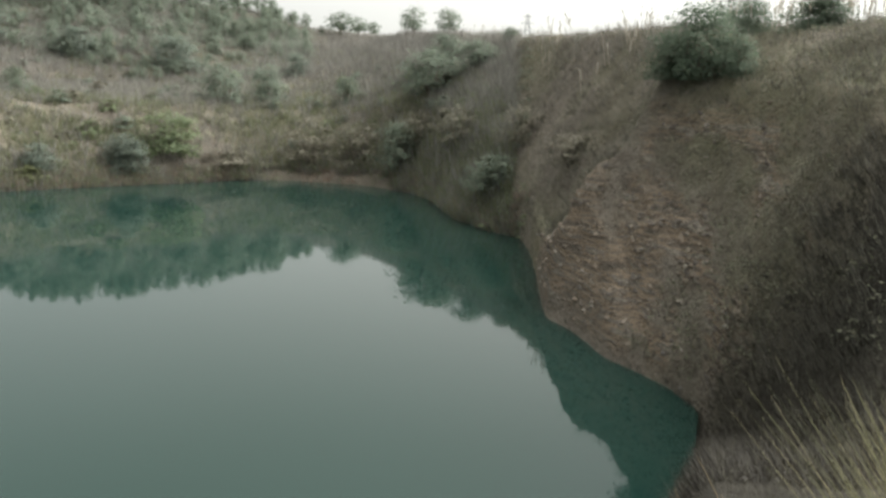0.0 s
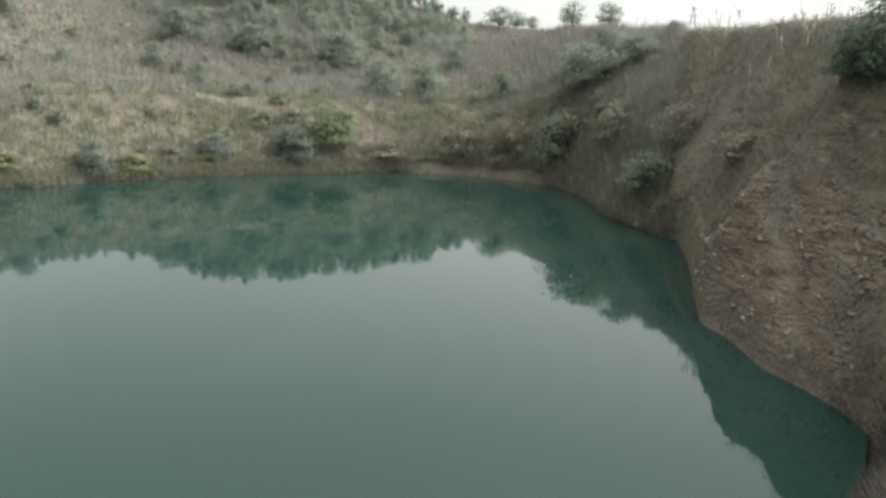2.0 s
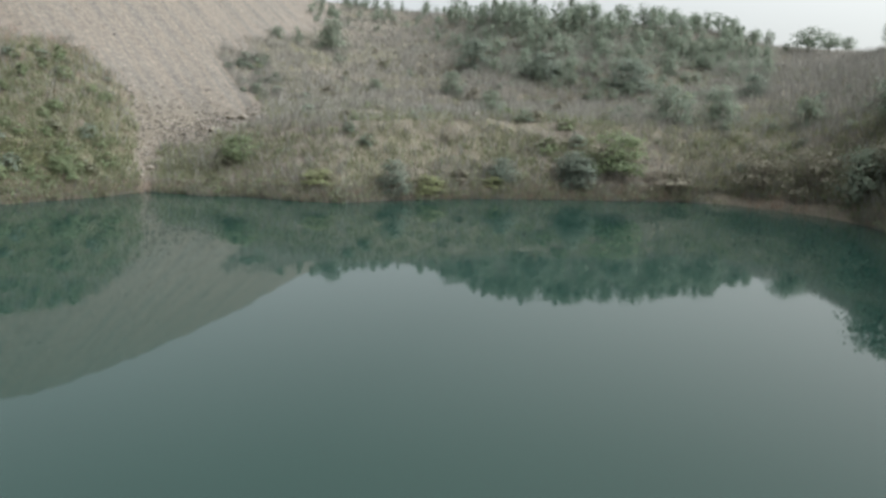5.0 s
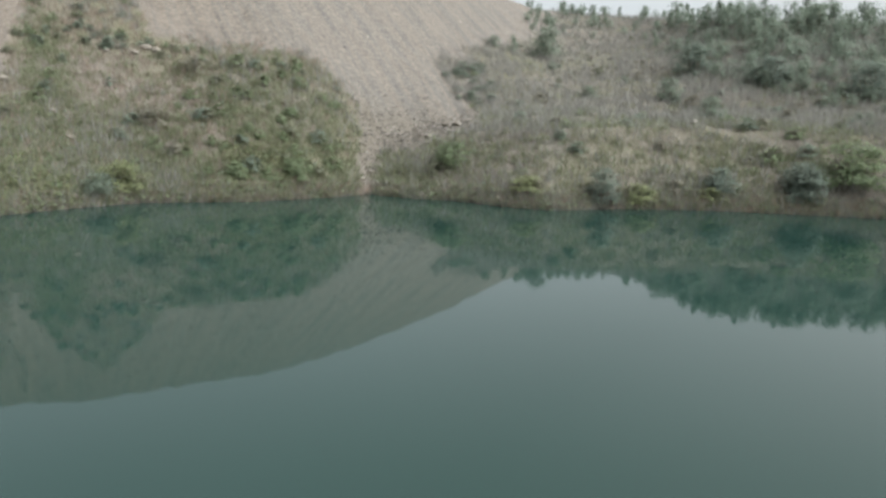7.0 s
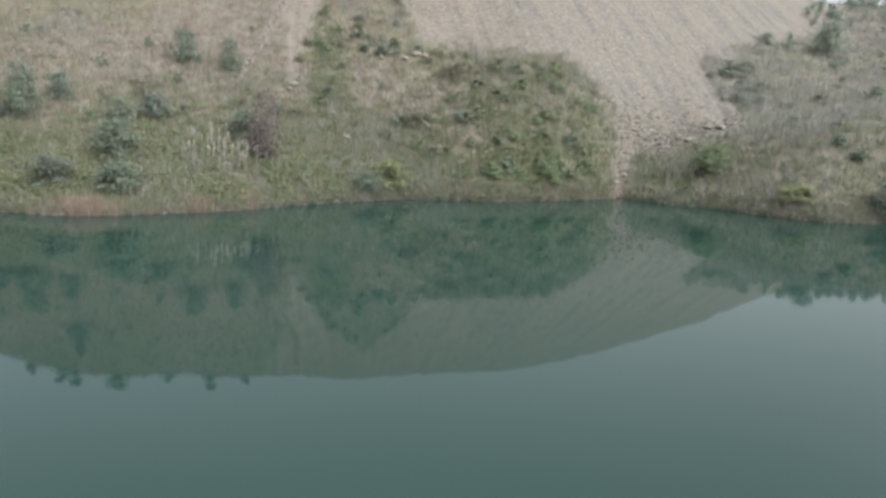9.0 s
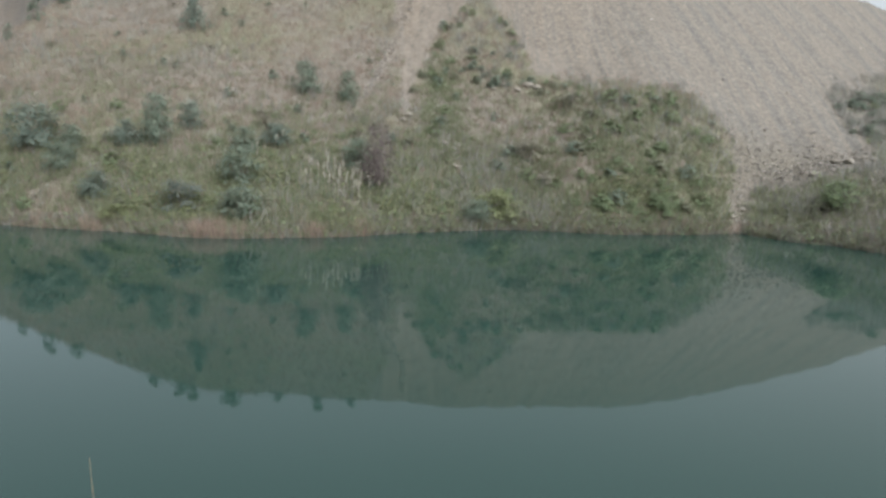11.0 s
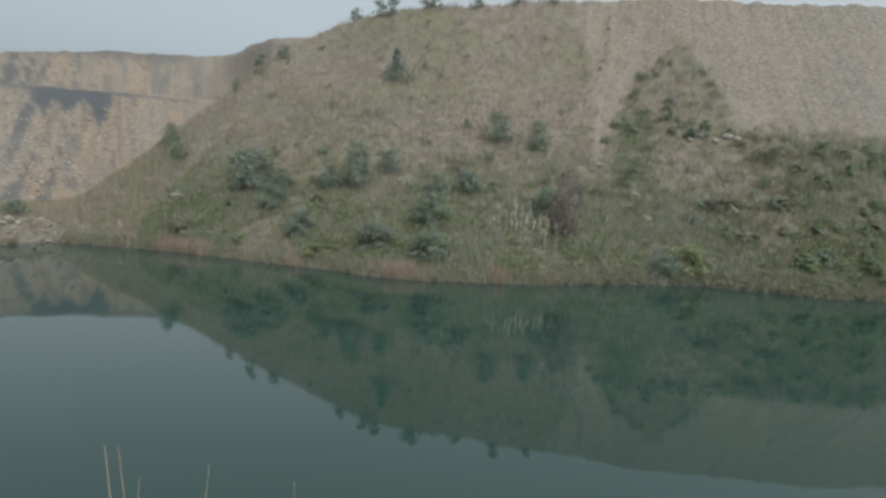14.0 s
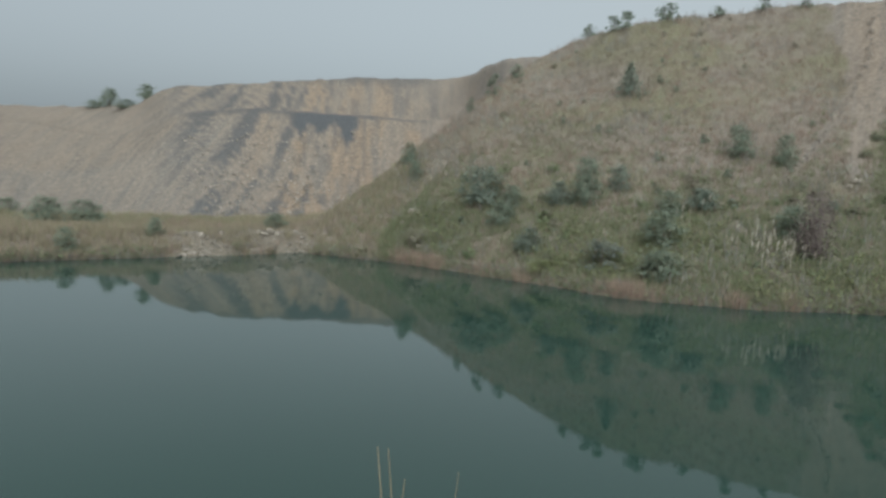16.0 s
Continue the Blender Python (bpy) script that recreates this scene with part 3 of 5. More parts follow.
BARK = bark_material()
OLIVE_LEAF = plant_material("olive_leaves", [(0.0, (0.122, 0.128, 0.088)), (0.6, (0.158, 0.164, 0.110)), (1.0, (0.195, 0.192, 0.135))])
# palest leaves: haze over the far growth is put into their base colour
LEAF_HAZE_PALE = plant_material("haze_paled_leaves", [(0.0, (0.145, 0.175, 0.138)), (0.6, (0.180, 0.215, 0.165)), (1.0, (0.225, 0.255, 0.195))], thin=0.55)
SHALE = stone_material("broken_shale", [(0.0, (0.10, 0.093, 0.085)), (0.5, (0.145, 0.127, 0.108)), (0.88, (0.20, 0.178, 0.152)), (1.0, (0.32, 0.295, 0.265))])
LEDGE = stone_material("rusty_ledge_rock", [(0.0, (0.06, 0.053, 0.046)), (0.4, (0.095, 0.08, 0.064)), (0.7, (0.145, 0.113, 0.083)), (0.93, (0.18, 0.15, 0.118)), (1.0, (0.28, 0.255, 0.22))])
TALUS = stone_material("weathered_talus", [(0.0, (0.13, 0.125, 0.115)), (0.5, (0.20, 0.178, 0.15)), (0.9, (0.27, 0.24, 0.20)), (1.0, (0.34, 0.31, 0.28))])
SPIT = stone_material("tan_gravel", [(0.0, (0.115, 0.105, 0.088)), (0.6, (0.17, 0.152, 0.124)), (1.0, (0.26, 0.235, 0.20))])


# ---- builders ----
def part(name, me, mat, parent, label=""):
    ob = new(name, me)
    if mat:
        me.materials.append(mat)
    ob.parent = parent
    return tagged(ob, label) if label else ob


def stuff(name, verts, faces, mat, label, category):
    ob = new(name, mesh_of(name, verts, faces))
    ob.data.materials.append(mat)
    return tagged(ob, label, category, kind="stuff")


RNG = np.random.default_rng(11)


def spots(n, az0, az1, field, lo=1.0, hi=12.0, r0=None, r1=None):
    """n tries over the banks from the shore to just past the crest; field(az, r, z, x, y) is the chance of keeping one."""
    az = RNG.uniform(az0, az1, n)
    a, b = line(1, az)[0] + lo, line(4, az)[0] + hi
    if r0 is not None:
        a, b = np.full(n, float(r0)), np.full(n, float(r1))
    r = a + (b - a) * RNG.random(n) ** 1.0
    z = land(az, r)
    x, y = place(az, r)
    keep = (RNG.random(n) < field(az, r, z, x, y)) & (z > 0.0)
    return np.stack([x, y, z], -1)[keep]


def blades(at, count, tall, wide, spread, lean, rng):
    """Tufts of narrow upright triangles: count of them at each place."""
    p = np.repeat(at, count, 0)
    n = len(p)
    size = np.repeat(rng.uniform(0.6, 1.35, len(at)), count)
    th, ph = rng.uniform(0, 2 * np.pi, n), rng.uniform(0, 2 * np.pi, n)
    p = p + np.stack([np.cos(th), np.sin(th), 0 * th], -1) * (spread * np.sqrt(rng.random(n)))[:, None]
    p[:, 2] -= 0.08
    h = tall * size * rng.uniform(0.55, 1.2, n)
    tip = p + np.stack([np.cos(th) * lean * h, np.sin(th) * lean * h, h], -1) + rng.normal(0, 0.10, (n, 3)) * tall
    side = np.stack([np.cos(ph), np.sin(ph), 0 * ph], -1) * (wide * 0.5 * size)[:, None]
    v = np.stack([p - side, p + side, tip], 1).reshape(-1, 3)
    return v, np.arange(3 * n).reshape(-1, 3)


def leaves(centre, size, rng, face=None):
    """One kite-shaped leaf at each centre, turned anyhow, or its upper side roughly along face."""
    n = len(centre)
    d = rng.normal(size=(n, 3))
    if face is None:
        e = np.cross(d, rng.normal(size=(n, 3)))
    else:
        e = np.cross(face + rng.normal(size=(n, 3)) * 0.45, d)
        d = np.cross(e, face + rng.normal(size=(n, 3)) * 0.25)
    d /= np.linalg.norm(d, axis=1)[:, None]
    e /= np.linalg.norm(e, axis=1)[:, None]
    s = (size * rng.uniform(0.6, 1.4, n))[:, None]
    v = np.stack([centre - d * s * 0.5, centre + e * s * 0.32, centre + d * s * 0.6, centre - e * s * 0.32], 1).reshape(-1, 3)
    return v, np.arange(4 * n).reshape(-1, 4)


UP = np.array([[0.0, 0.0, 1.0]])


ICO_V = np.array([(0, 0, -1), (0.72, -0.53, -0.45), (-0.28, -0.85, -0.45), (-0.89, 0, -0.45), (-0.28, 0.85, -0.45), (0.72, 0.53, -0.45), (0.28, -0.85, 0.45), (-0.72, -0.53, 0.45), (-0.72, 0.53, 0.45), (0.28, 0.85, 0.45), (0.89, 0, 0.45), (0, 0, 1)])
ICO_F = np.array([(0, 2, 1), (0, 3, 2), (0, 4, 3), (0, 5, 4), (0, 1, 5), (1, 2, 6), (2, 3, 7), (3, 4, 8), (4, 5, 9), (5, 1, 10), (2, 7, 6), (3, 8, 7), (4, 9, 8), (5, 10, 9), (1, 6, 10), (6, 7, 11), (7, 8, 11), (8, 9, 11), (9, 10, 11), (10, 6, 11)])


def stones(at, small, large, rng):
    """Angular stones half sunk at each place, few large and many small."""
    n = len(at)
    s = small + (large - small) * rng.random(n) ** 3.5
    v = np.clip(ICO_V[None] * rng.uniform(0.8, 1.5, (n, 12, 1)), -0.78, 0.78) * rng.uniform(0.45, 1.35, (n, 1, 3)) * np.array([1.2, 1.0, 0.8]) * s[:, None, None] * 0.5
    t = rng.uniform(0, 2 * np.pi, n)
    c, d = np.cos(t)[:, None], np.sin(t)[:, None]
    v = np.stack([v[..., 0] * c - v[..., 1] * d, v[..., 0] * d + v[..., 1] * c, v[..., 2] * 0.8], -1) + at[:, None, :]
    v[..., 2] += (s * 0.12)[:, None]
    return v.reshape(-1, 3), (ICO_F[None] + 12 * np.arange(n)[:, None, None]).reshape(-1, 3)


def slabs(at, small, large, rng):
    """Angular slabs lying along the tilted beds, their outer ends proud of the face."""
    n = len(at)
    s = small + (large - small) * rng.random(n) ** 2.5
    box = np.array([(x, y, z) for x in (-0.5, 0.5) for y in (-0.5, 0.5) for z in (-0.5, 0.5)])
    v = box[None] * rng.uniform(0.65, 1.2, (n, 8, 3)) * np.stack([s * rng.uniform(0.8, 1.6, n), s, s * rng.uniform(0.12, 0.32, n)], -1)[:, None, :]
    t, u = rng.normal(radians(75), 0.5, n), rng.normal(radians(24), 0.16, n)
    v = np.stack([v[..., 0] * np.cos(u)[:, None] - v[..., 2] * np.sin(u)[:, None], v[..., 1], v[..., 0] * np.sin(u)[:, None] + v[..., 2] * np.cos(u)[:, None]], -1)
    v = np.stack([v[..., 0] * np.cos(t)[:, None] - v[..., 1] * np.sin(t)[:, None], v[..., 0] * np.sin(t)[:, None] + v[..., 1] * np.cos(t)[:, None], v[..., 2]], -1) + at[:, None, :]
    f = np.array([(0, 1, 3, 2), (4, 6, 7, 5), (0, 4, 5, 1), (2, 3, 7, 6), (0, 2, 6, 4), (1, 5, 7, 3)])
    return v.reshape(-1, 3), (f[None] + 8 * np.arange(n)[:, None, None]).reshape(-1, 4)


def limb(bm, a, b, r0, r1, sides=5):
    a, b = Vector(a), Vector(b)
    q = (b - a).to_track_quat("Z", "Y").to_matrix()
    rings = []
    for c, r in ((a, r0), (a.lerp(b, 0.5) + Vector((random.uniform(-1, 1), random.uniform(-1, 1), 0)) * (b - a).length * 0.05, (r0 + r1) / 2), (b, r1)):
        rings.append([bm.verts.new(c + q @ Vector((r * math.cos(2 * math.pi * i / sides), r * math.sin(2 * math.pi * i / sides), 0))) for i in range(sides)])
    for lo, hi in zip(rings, rings[1:]):
        for i in range(sides):
            bm.faces.new((lo[i], lo[(i + 1) % sides], hi[(i + 1) % sides], hi[i]))


def crown_points(shape, rng, clumps, per):
    """Leaf places for a crown 1 wide and 1 high: uneven clumps, with gaps between them."""
    out_pts = []
    for i in range(clumps):
        a, u = rng.uniform(0, 2 * np.pi), rng.random()
        if shape == "cone":
            z = 0.06 + 0.92 * u
            w = 0.46 * (1 - u) + 0.03
            rr = w * (0.35 + 0.65 * np.sqrt(rng.random()))
            sp = 0.05 + 0.07 * (1 - u)
        elif shape == "tall":
            z = 0.12 + 0.85 * u
            w = 0.42 * np.sin(np.pi * (0.18 + 0.75 * u)) + 0.05
            rr = w * np.sqrt(rng.random())
            sp = 0.09
        elif shape == "tree":
            z = 0.34 + 0.62 * u
            w = 0.50 * np.sqrt(max(0.0, 1 - ((u - 0.42) / 0.62) ** 2))
            rr = w * np.sqrt(rng.random())
            sp = 0.085
        else:
            z = 0.04 + 0.86 * u
            w = 0.50 * np.sqrt(max(0.02, 1 - ((u - 0.22) / 0.82) ** 2)) * rng.uniform(0.75, 1.08)
            rr = w * np.sqrt(rng.random())
            sp = 0.068
        c = np.array([rr * np.cos(a), rr * np.sin(a), z])
        k = max(3, int(per * rng.uniform(0.5, 1.5)))
        out_pts.append(c + rng.normal(size=(k, 3)) * sp * np.array([1, 1, 0.75]))
    q = np.concatenate(out_pts)
    q[:, 2] = np.maximum(q[:, 2], 0.01)
    return q


def plant(name, shape, mat, seed, leaf=0.054, clumps=104, per=21, label="", category="shrub", group=""):
    """A shrub or tree one metre wide and high: trunk with limbs, and a crown."""
    rng = np.random.default_rng(seed)
    random.seed(seed)
    root = new(name)
    root.empty_display_size = 0.2
    tagged(root, label, category, group)
    def wood(part_name, pieces):
        bm = bmesh.new()
        for a, b, r0, r1 in pieces:
            limb(bm, a, b, r0, r1)
        me = bpy.data.meshes.new(part_name)
        bm.to_mesh(me)
        bm.free()
        part(part_name, me, BARK, root)

    if shape in ("tree", "cone"):
        wood("trunk", [((0, 0, -0.08), (0.01, 0.01, 0.88), 0.038, 0.008)])
        for i in range(5):
            a, z = i * 2.4, 0.30 + 0.1 * i
            wood("limb", [((0.005, 0.005, z), (0.34 * math.cos(a) * (1.1 - z), 0.34 * math.sin(a) * (1.1 - z), z + 0.16), 0.014, 0.004)])
    else:
        for i in range(4):
            a = i * 1.7
            wood("stem", [((0.03 * math.cos(a), 0.03 * math.sin(a), -0.08), (0.22 * math.cos(a), 0.22 * math.sin(a), 0.6 + 0.05 * i), 0.018, 0.005)])
    q = crown_points(shape, rng, clumps, per)
    away = (q - np.array([0, 0, 0.3 if shape == "bush" else 0.45])) * np.array([1, 1, 0.8])
    away = away / (np.linalg.norm(away, axis=1)[:, None] + 0.05) + np.array([0, 0, 0.45])
    v, f = leaves(q, leaf, rng, away)
    part("crown", mesh_of("crown", v, f), mat, root)
    return root


def stand(az, r, w, h, sink=0.0):
    """The pose of a plant w wide and h high at a bearing and reach, rooted in the ground."""
    x, y = place(az, r)
    z = float(land(az, r))
    turn = (az * 37.7 + r * 11.3) % 360
    return pose(float(x), float(y), z - sink, 0, 0, turn) @ Matrix.Diagonal((w, w, h, 1))


def set_out(kinds, rows):
    """Copies of the given plants, in turn, at (bearing, reach, width, height)."""
    for i, (az, r, w, h) in enumerate(rows):
        copy_thing(kinds[i % len(kinds)], stand(az, r, w * 1.15, h * 1.12, 0.05 * h))


def discard(*obs):
    for ob in obs:
        for o in (*ob.children_recursive, ob):
            bpy.data.objects.remove(o)


# ---- shrubs on the banks ----
BANKS = "shrubs on the banks"
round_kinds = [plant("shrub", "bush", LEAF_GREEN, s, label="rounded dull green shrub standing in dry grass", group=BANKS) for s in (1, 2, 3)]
dark_kinds = [plant("shrub", "bush", LEAF_DARK, s, label="dense dark blue-green shrub standing on the bank", group=BANKS) for s in (4, 5, 6)]
bright_kinds = [plant("shrub", "bush", LEAF_BRIGHT, s, leaf=0.055, label="leafy fresh green shrub near the water", group=BANKS) for s in (7, 8)]
yellow_kinds = [plant("shrub", "bush", LEAF_YELLOW, s, leaf=0.05, label="low yellow-green shrub leaning over the shore", group=BANKS) for s in (9, 10)]
brown_kinds = [plant("thicket", "bush", LEAF_BROWN, s, leaf=0.05, clumps=60, label="withered grey-brown thicket of bare twigs", category="thicket", group=BANKS) for s in (12, 13)]
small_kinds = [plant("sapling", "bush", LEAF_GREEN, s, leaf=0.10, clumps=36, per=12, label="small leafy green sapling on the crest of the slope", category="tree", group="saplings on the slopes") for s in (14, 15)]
tree_kinds = [plant("tree", "tree", LEAF_HAZE_PALE, s, leaf=0.06, clumps=80, per=18, label="round-crowned broadleaf tree standing on the ridge", category="tree", group="trees on the ridge") for s in (16, 17, 18)]
conifer_kind = plant("conifer", "cone", LEAF_DARK, 19, leaf=0.07, clumps=80, per=12, label="small cone-shaped dark evergreen on the grassy hillside", category="tree")
grey_kind = plant("shrub", "bush", LEAF_GREY, 20, leaf=0.06, clumps=56, label="spreading blue-grey leaved shrub by the shore", group=BANKS)
red_kind = plant("small_tree", "tall", LEAF_RED, 21, leaf=0.042, clumps=150, per=22, label="upright russet-brown small tree among plumed grass", category="tree")

ROUND_A = [(70.1, 97, 4.1, 2.8), (82.5, 126, 4.1, 5.0), (79.5, 123, 3.5, 4.4), (104.7, 133, 2.4, 3.8), (105.2, 142, 3.0, 4.2), (97.7, 112, 3.6, 3.2), (98.4, 108, 3.9, 3.1), (92.4, 109, 3.9, 6.6), (86.6, 106, 3.8, 3.0),
           (87.0, 98, 5.0, 4.3), (87.0, 90, 5.2, 3.2), (78.7, 104, 4.5, 3.7), (114.5, 135, 4.1, 2.9), (122.6, 113, 2.3, 2.4), (128.1, 105, 3.0, 3.0), (129.4, 130, 6.0, 4.2), (127.0, 137, 6.4, 4.0), (131.5, 165, 4.9, 3.1), (125.6, 332, 7.0, 6.5), (123.3, 306, 6.5, 5.5), (124.6, 316, 9.0, 3.0), (126.4, 340, 8.0, 3.0)]
ROUND_B = [(39.5, 188, 6.7, 7.4), (28.2, 129, 4.6, 3.7), (7.0, 127, 4.6, 4.1), (3.4, 104, 6.0, 6.0), (-18.9, 69, 3.5, 3.2), (43.2, 182, 3.0, 2.6), (36.5, 150, 3.5, 2.4), (31, 152, 5, 4), (-24, 58, 4, 2.6), (-3.7, 76, 5.5, 3.3)]
DARK_ROWS = [(99.7, 116, 6.6, 5.4), (94.4, 110, 3.9, 3.2), (90.2, 112, 3.2, 3.6), (84.5, 108, 4.3, 2.7), (96.4, 100, 3.6, 2.9), (35.0, 100, 4.3, 4.3), (21.7, 109, 5.5, 3.9), (27.2, 107, 4.6, 3.1),
             (10.5, 154, 4.4, 3.9), (22.0, 110, 4.7, 3.9), (24.5, 160, 8, 5), (29.5, 170, 8, 6), (18.5, 160, 9, 6)]
set_out(round_kinds, ROUND_A + ROUND_B)
set_out(dark_kinds, DARK_ROWS)
pale_kinds = [plant("shrub", "bush", LEAF_HAZE_PALE, s, label="tall shrub in haze-paled grey-green on the slope at the head of the water", group=BANKS) for s in (22, 23)]
set_out(pale_kinds, [(0.0, 122, 7.0, 4.4), (-2.2, 109, 6.3, 3.5), (1.0, 113, 9.7, 5.7), (-4.4, 114, 2.5, 2.0), (15.6, 129, 6.5, 6.0), (12.6, 132, 6.1, 6.1)])
set_out(bright_kinds, [(19.3, 113, 8.1, 5.7), (45.9, 108, 4.7, 3.1), (57.0, 104, 3.6, 2.8)])
set_out(yellow_kinds, [(68.7, 99, 5.0, 3.6), (32.5, 102, 4.4, 2.2), (40.5, 99, 4.3, 2.1), (95.0, 95, 4.0, 1.3), (27.8, 105.5, 3, 1.6)])
set_out(brown_kinds, [(104.5, 109, 4.7, 3.5), (9.4, 113, 8.1, 5.6), (6.3, 110, 7.1, 5.5), (84.8, 112, 4.4, 3.2), (2.0, 105, 6, 4), (-1.0, 92, 6, 4), (-5.5, 78, 5, 3.5), (15.5, 113, 7, 3), (-9, 62, 4, 2.4), (64, 122, 5, 2.4), (66.5, 112, 5, 2.6)])
set_out(small_kinds, [(101.0, 162, 1.8, 3.2), (99.4, 169, 3.0, 4.3), (97.8, 175, 3.2, 3.2), (90.4, 177, 3.9, 3.6), (87.7, 174, 5.0, 3.8), (81.5, 173, 3.5, 3.4), (93.0, 184, 3.3, 3.2), (91.3, 179, 3.9, 3.2), (84.5, 174, 3, 2.0), (79, 171, 2.4, 2.0),
                      (41.9, 185, 2.4, 4.0), (8.8, 203, 2.4, 2.4)])
set_out(tree_kinds, [(2.5, 170, 4.7, 5.6), (0.0, 151, 4.3, 4.8), (7.5, 204, 6.6, 5.8), (6.3, 206, 4.5, 4.8), (5.2, 204, 3.0, 3.6)])
set_out([conifer_kind], [(89.9, 150, 4.9, 5.8)])
set_out([grey_kind], [(90.9, 93, 5.3, 3.3)])
set_out([red_kind], [(77.4, 99, 4.2, 7.6)])
cliff_kind = plant("shrub", "bush", LEAF_DEEP, 41, leaf=0.04, clumps=190, per=26, label="big dense dark green bush on the cliff top", group=BANKS)
set_out([cliff_kind], [(-16.9, 49.3, 4.6, 4.0), (-15.3, 50.2, 3.0, 2.4), (-19.2, 48, 3.0, 2.2), (-20.2, 62, 3.0, 2.6), (-24.5, 57, 3.4, 2.2)])
# the wood along the far ridge
wood = random.Random(5)
far_tree = [plant("tree", "tree", LEAF_HAZE_PALE if s != 32 else LEAF_GREEN, s, leaf=0.09, clumps=32, per=13, label="leafy tree, its green paled for haze, in the wood along the ridge", category="tree", group="wood along the ridge") for s in (31, 32, 33)]
far_cone = plant("conifer", "cone", LEAF_GREEN, 34, leaf=0.085, clumps=60, per=10, label="pointed evergreen, its green paled for haze, in the wood along the ridge", category="tree", group="wood along the ridge")
for i in range(280):
    az = wood.uniform(9.8, 41) if i % 4 else wood.uniform(10.5, 30)
    crest_r = float(line(4, az)[0])
    depth = wood.random() ** 1.25
    r = crest_r + 6 - depth * (52 if az < 31 else 55)
    h = wood.uniform(4.0, 6.6) * (0.75 if az < 12 or az > 31 else 1.0) * (1 - 0.45 * depth)
    copy_thing(far_cone if wood.random() < 0.14 else far_tree[i % 3], stand(az, r, h * wood.uniform(0.6, 0.95), h, 0.3))
# low shrubs dotted over the slopes
LOW = "low shrubs dotted over the slopes"
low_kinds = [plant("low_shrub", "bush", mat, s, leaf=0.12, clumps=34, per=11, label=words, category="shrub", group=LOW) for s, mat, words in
             ((51, LEAF_HAZE_PALE, "low dull green shrub among dry grass"), (52, OLIVE_LEAF, "low olive-green shrub among weeds"), (53, LEAF_BROWN, "low withered brown shrub among dry grass"),
              (54, WEED, "low leafy yellow-green shrub on the slope"), (55, LEAF_HAZE_PALE, "low shrub in haze-paled grey-green on the slope"), (56, LEAF_GREEN, "low dull green shrub among dry grass"))]
low = random.Random(8)


def dot(n, az0, az1, reach, w0, w1, kinds):
    """n low shrubs between two bearings; reach(az) gives a distance."""
    for i in range(n):
        az = low.uniform(az0, az1)
        r = reach(az)
        if float(spoil_mask(np.array([az]), np.array([r]), land(np.array([az]), np.array([r])))[0]) > 0.25 or float(gravel_mask(np.array([az]), np.array([r]))[0]) > 0.3:
            continue
        w = low.uniform(w0, w1)
        copy_thing(low_kinds[low.choice(kinds)], stand(az, r, w, w * low.uniform(0.5, 0.85), 0.1))


def between(lo, hi):
    """A reach between the shore and the crest, in parts of the way."""
    return lambda az: float(line(1, az)[0]) + 2 + (float(line(4, az)[0]) - float(line(1, az)[0]) - 2) * low.uniform(lo, hi)


dot(90, -5, 50, between(0.0, 0.45), 1.4, 3.4, (0, 1, 2, 3, 4, 5))
dot(45, 14, 46, between(0.4, 0.95), 1.3, 3.0, (0, 1, 4, 5, 2))
dot(55, 54, 64, lambda az: float(line(1, az)[0]) + low.uniform(2, 26), 1.4, 3.0, (3, 1, 3, 4, 3))
dot(26, 57, 71, lambda az: float(line(2, az)[0]) + low.uniform(-2.5, 1.0), 1.3, 2.4, (3, 1, 4, 5))
dot(26, 67, 74, lambda az: float(line(3, az)[0]) + low.uniform(-18, 3), 1.3, 2.4, (3, 4, 3))
dot(30, 70, 75, lambda az: float(line(2, az)[0]) + low.uniform(-6, 26), 1.3, 2.4, (0, 1, 3, 5))
dot(55, 64, 104, between(0.0, 0.35), 1.2, 2.8, (0, 1, 2, 3, 3, 5))
dot(35, 78, 104, between(0.3, 1.0), 0.9, 2.0, (0, 1, 2, 5))
# a mat of shrubs creeping out over the edge of the spoil
for i in range(30):
    f = low.random()
    az, r = (46.8 - 3.0 * f, 152 + 10 * f + low.uniform(-3, 4)) if i % 2 else (45.8 - 2.6 * f, low.uniform(138, 156))
    w = low.uniform(1.6, 3.2)
    copy_thing(low_kinds[(0, 5, 4)[i % 3]], stand(az, r, w, w * low.uniform(0.4, 0.65), 0.1))
discard(*low_kinds, *round_kinds, *dark_kinds, *bright_kinds, *yellow_kinds, *brown_kinds, *small_kinds, *tree_kinds, *pale_kinds, conifer_kind, grey_kind, red_kind, *far_tree, far_cone, cliff_kind)


# ---- grass, weeds and reeds ----
def bare(az, r, z):
    return np.maximum(np.maximum(np.maximum(spoil_mask(az, r, z), gravel_mask(az, r)), 0.85 * cliff_mask(az, r, z)), 0.9 * track_mask(az, r))


def grassy(az, r, z, x, y):
    return (1 - bare(az, r, z)) * np.clip(0.75 + 0.5 * fuzzes(x * 0.05, y * 0.05, 60), 0, 1) * (1 - 0.7 * weedy(az, r, z, x, y)) * (1 - 0.2 * step(56, 48, az))


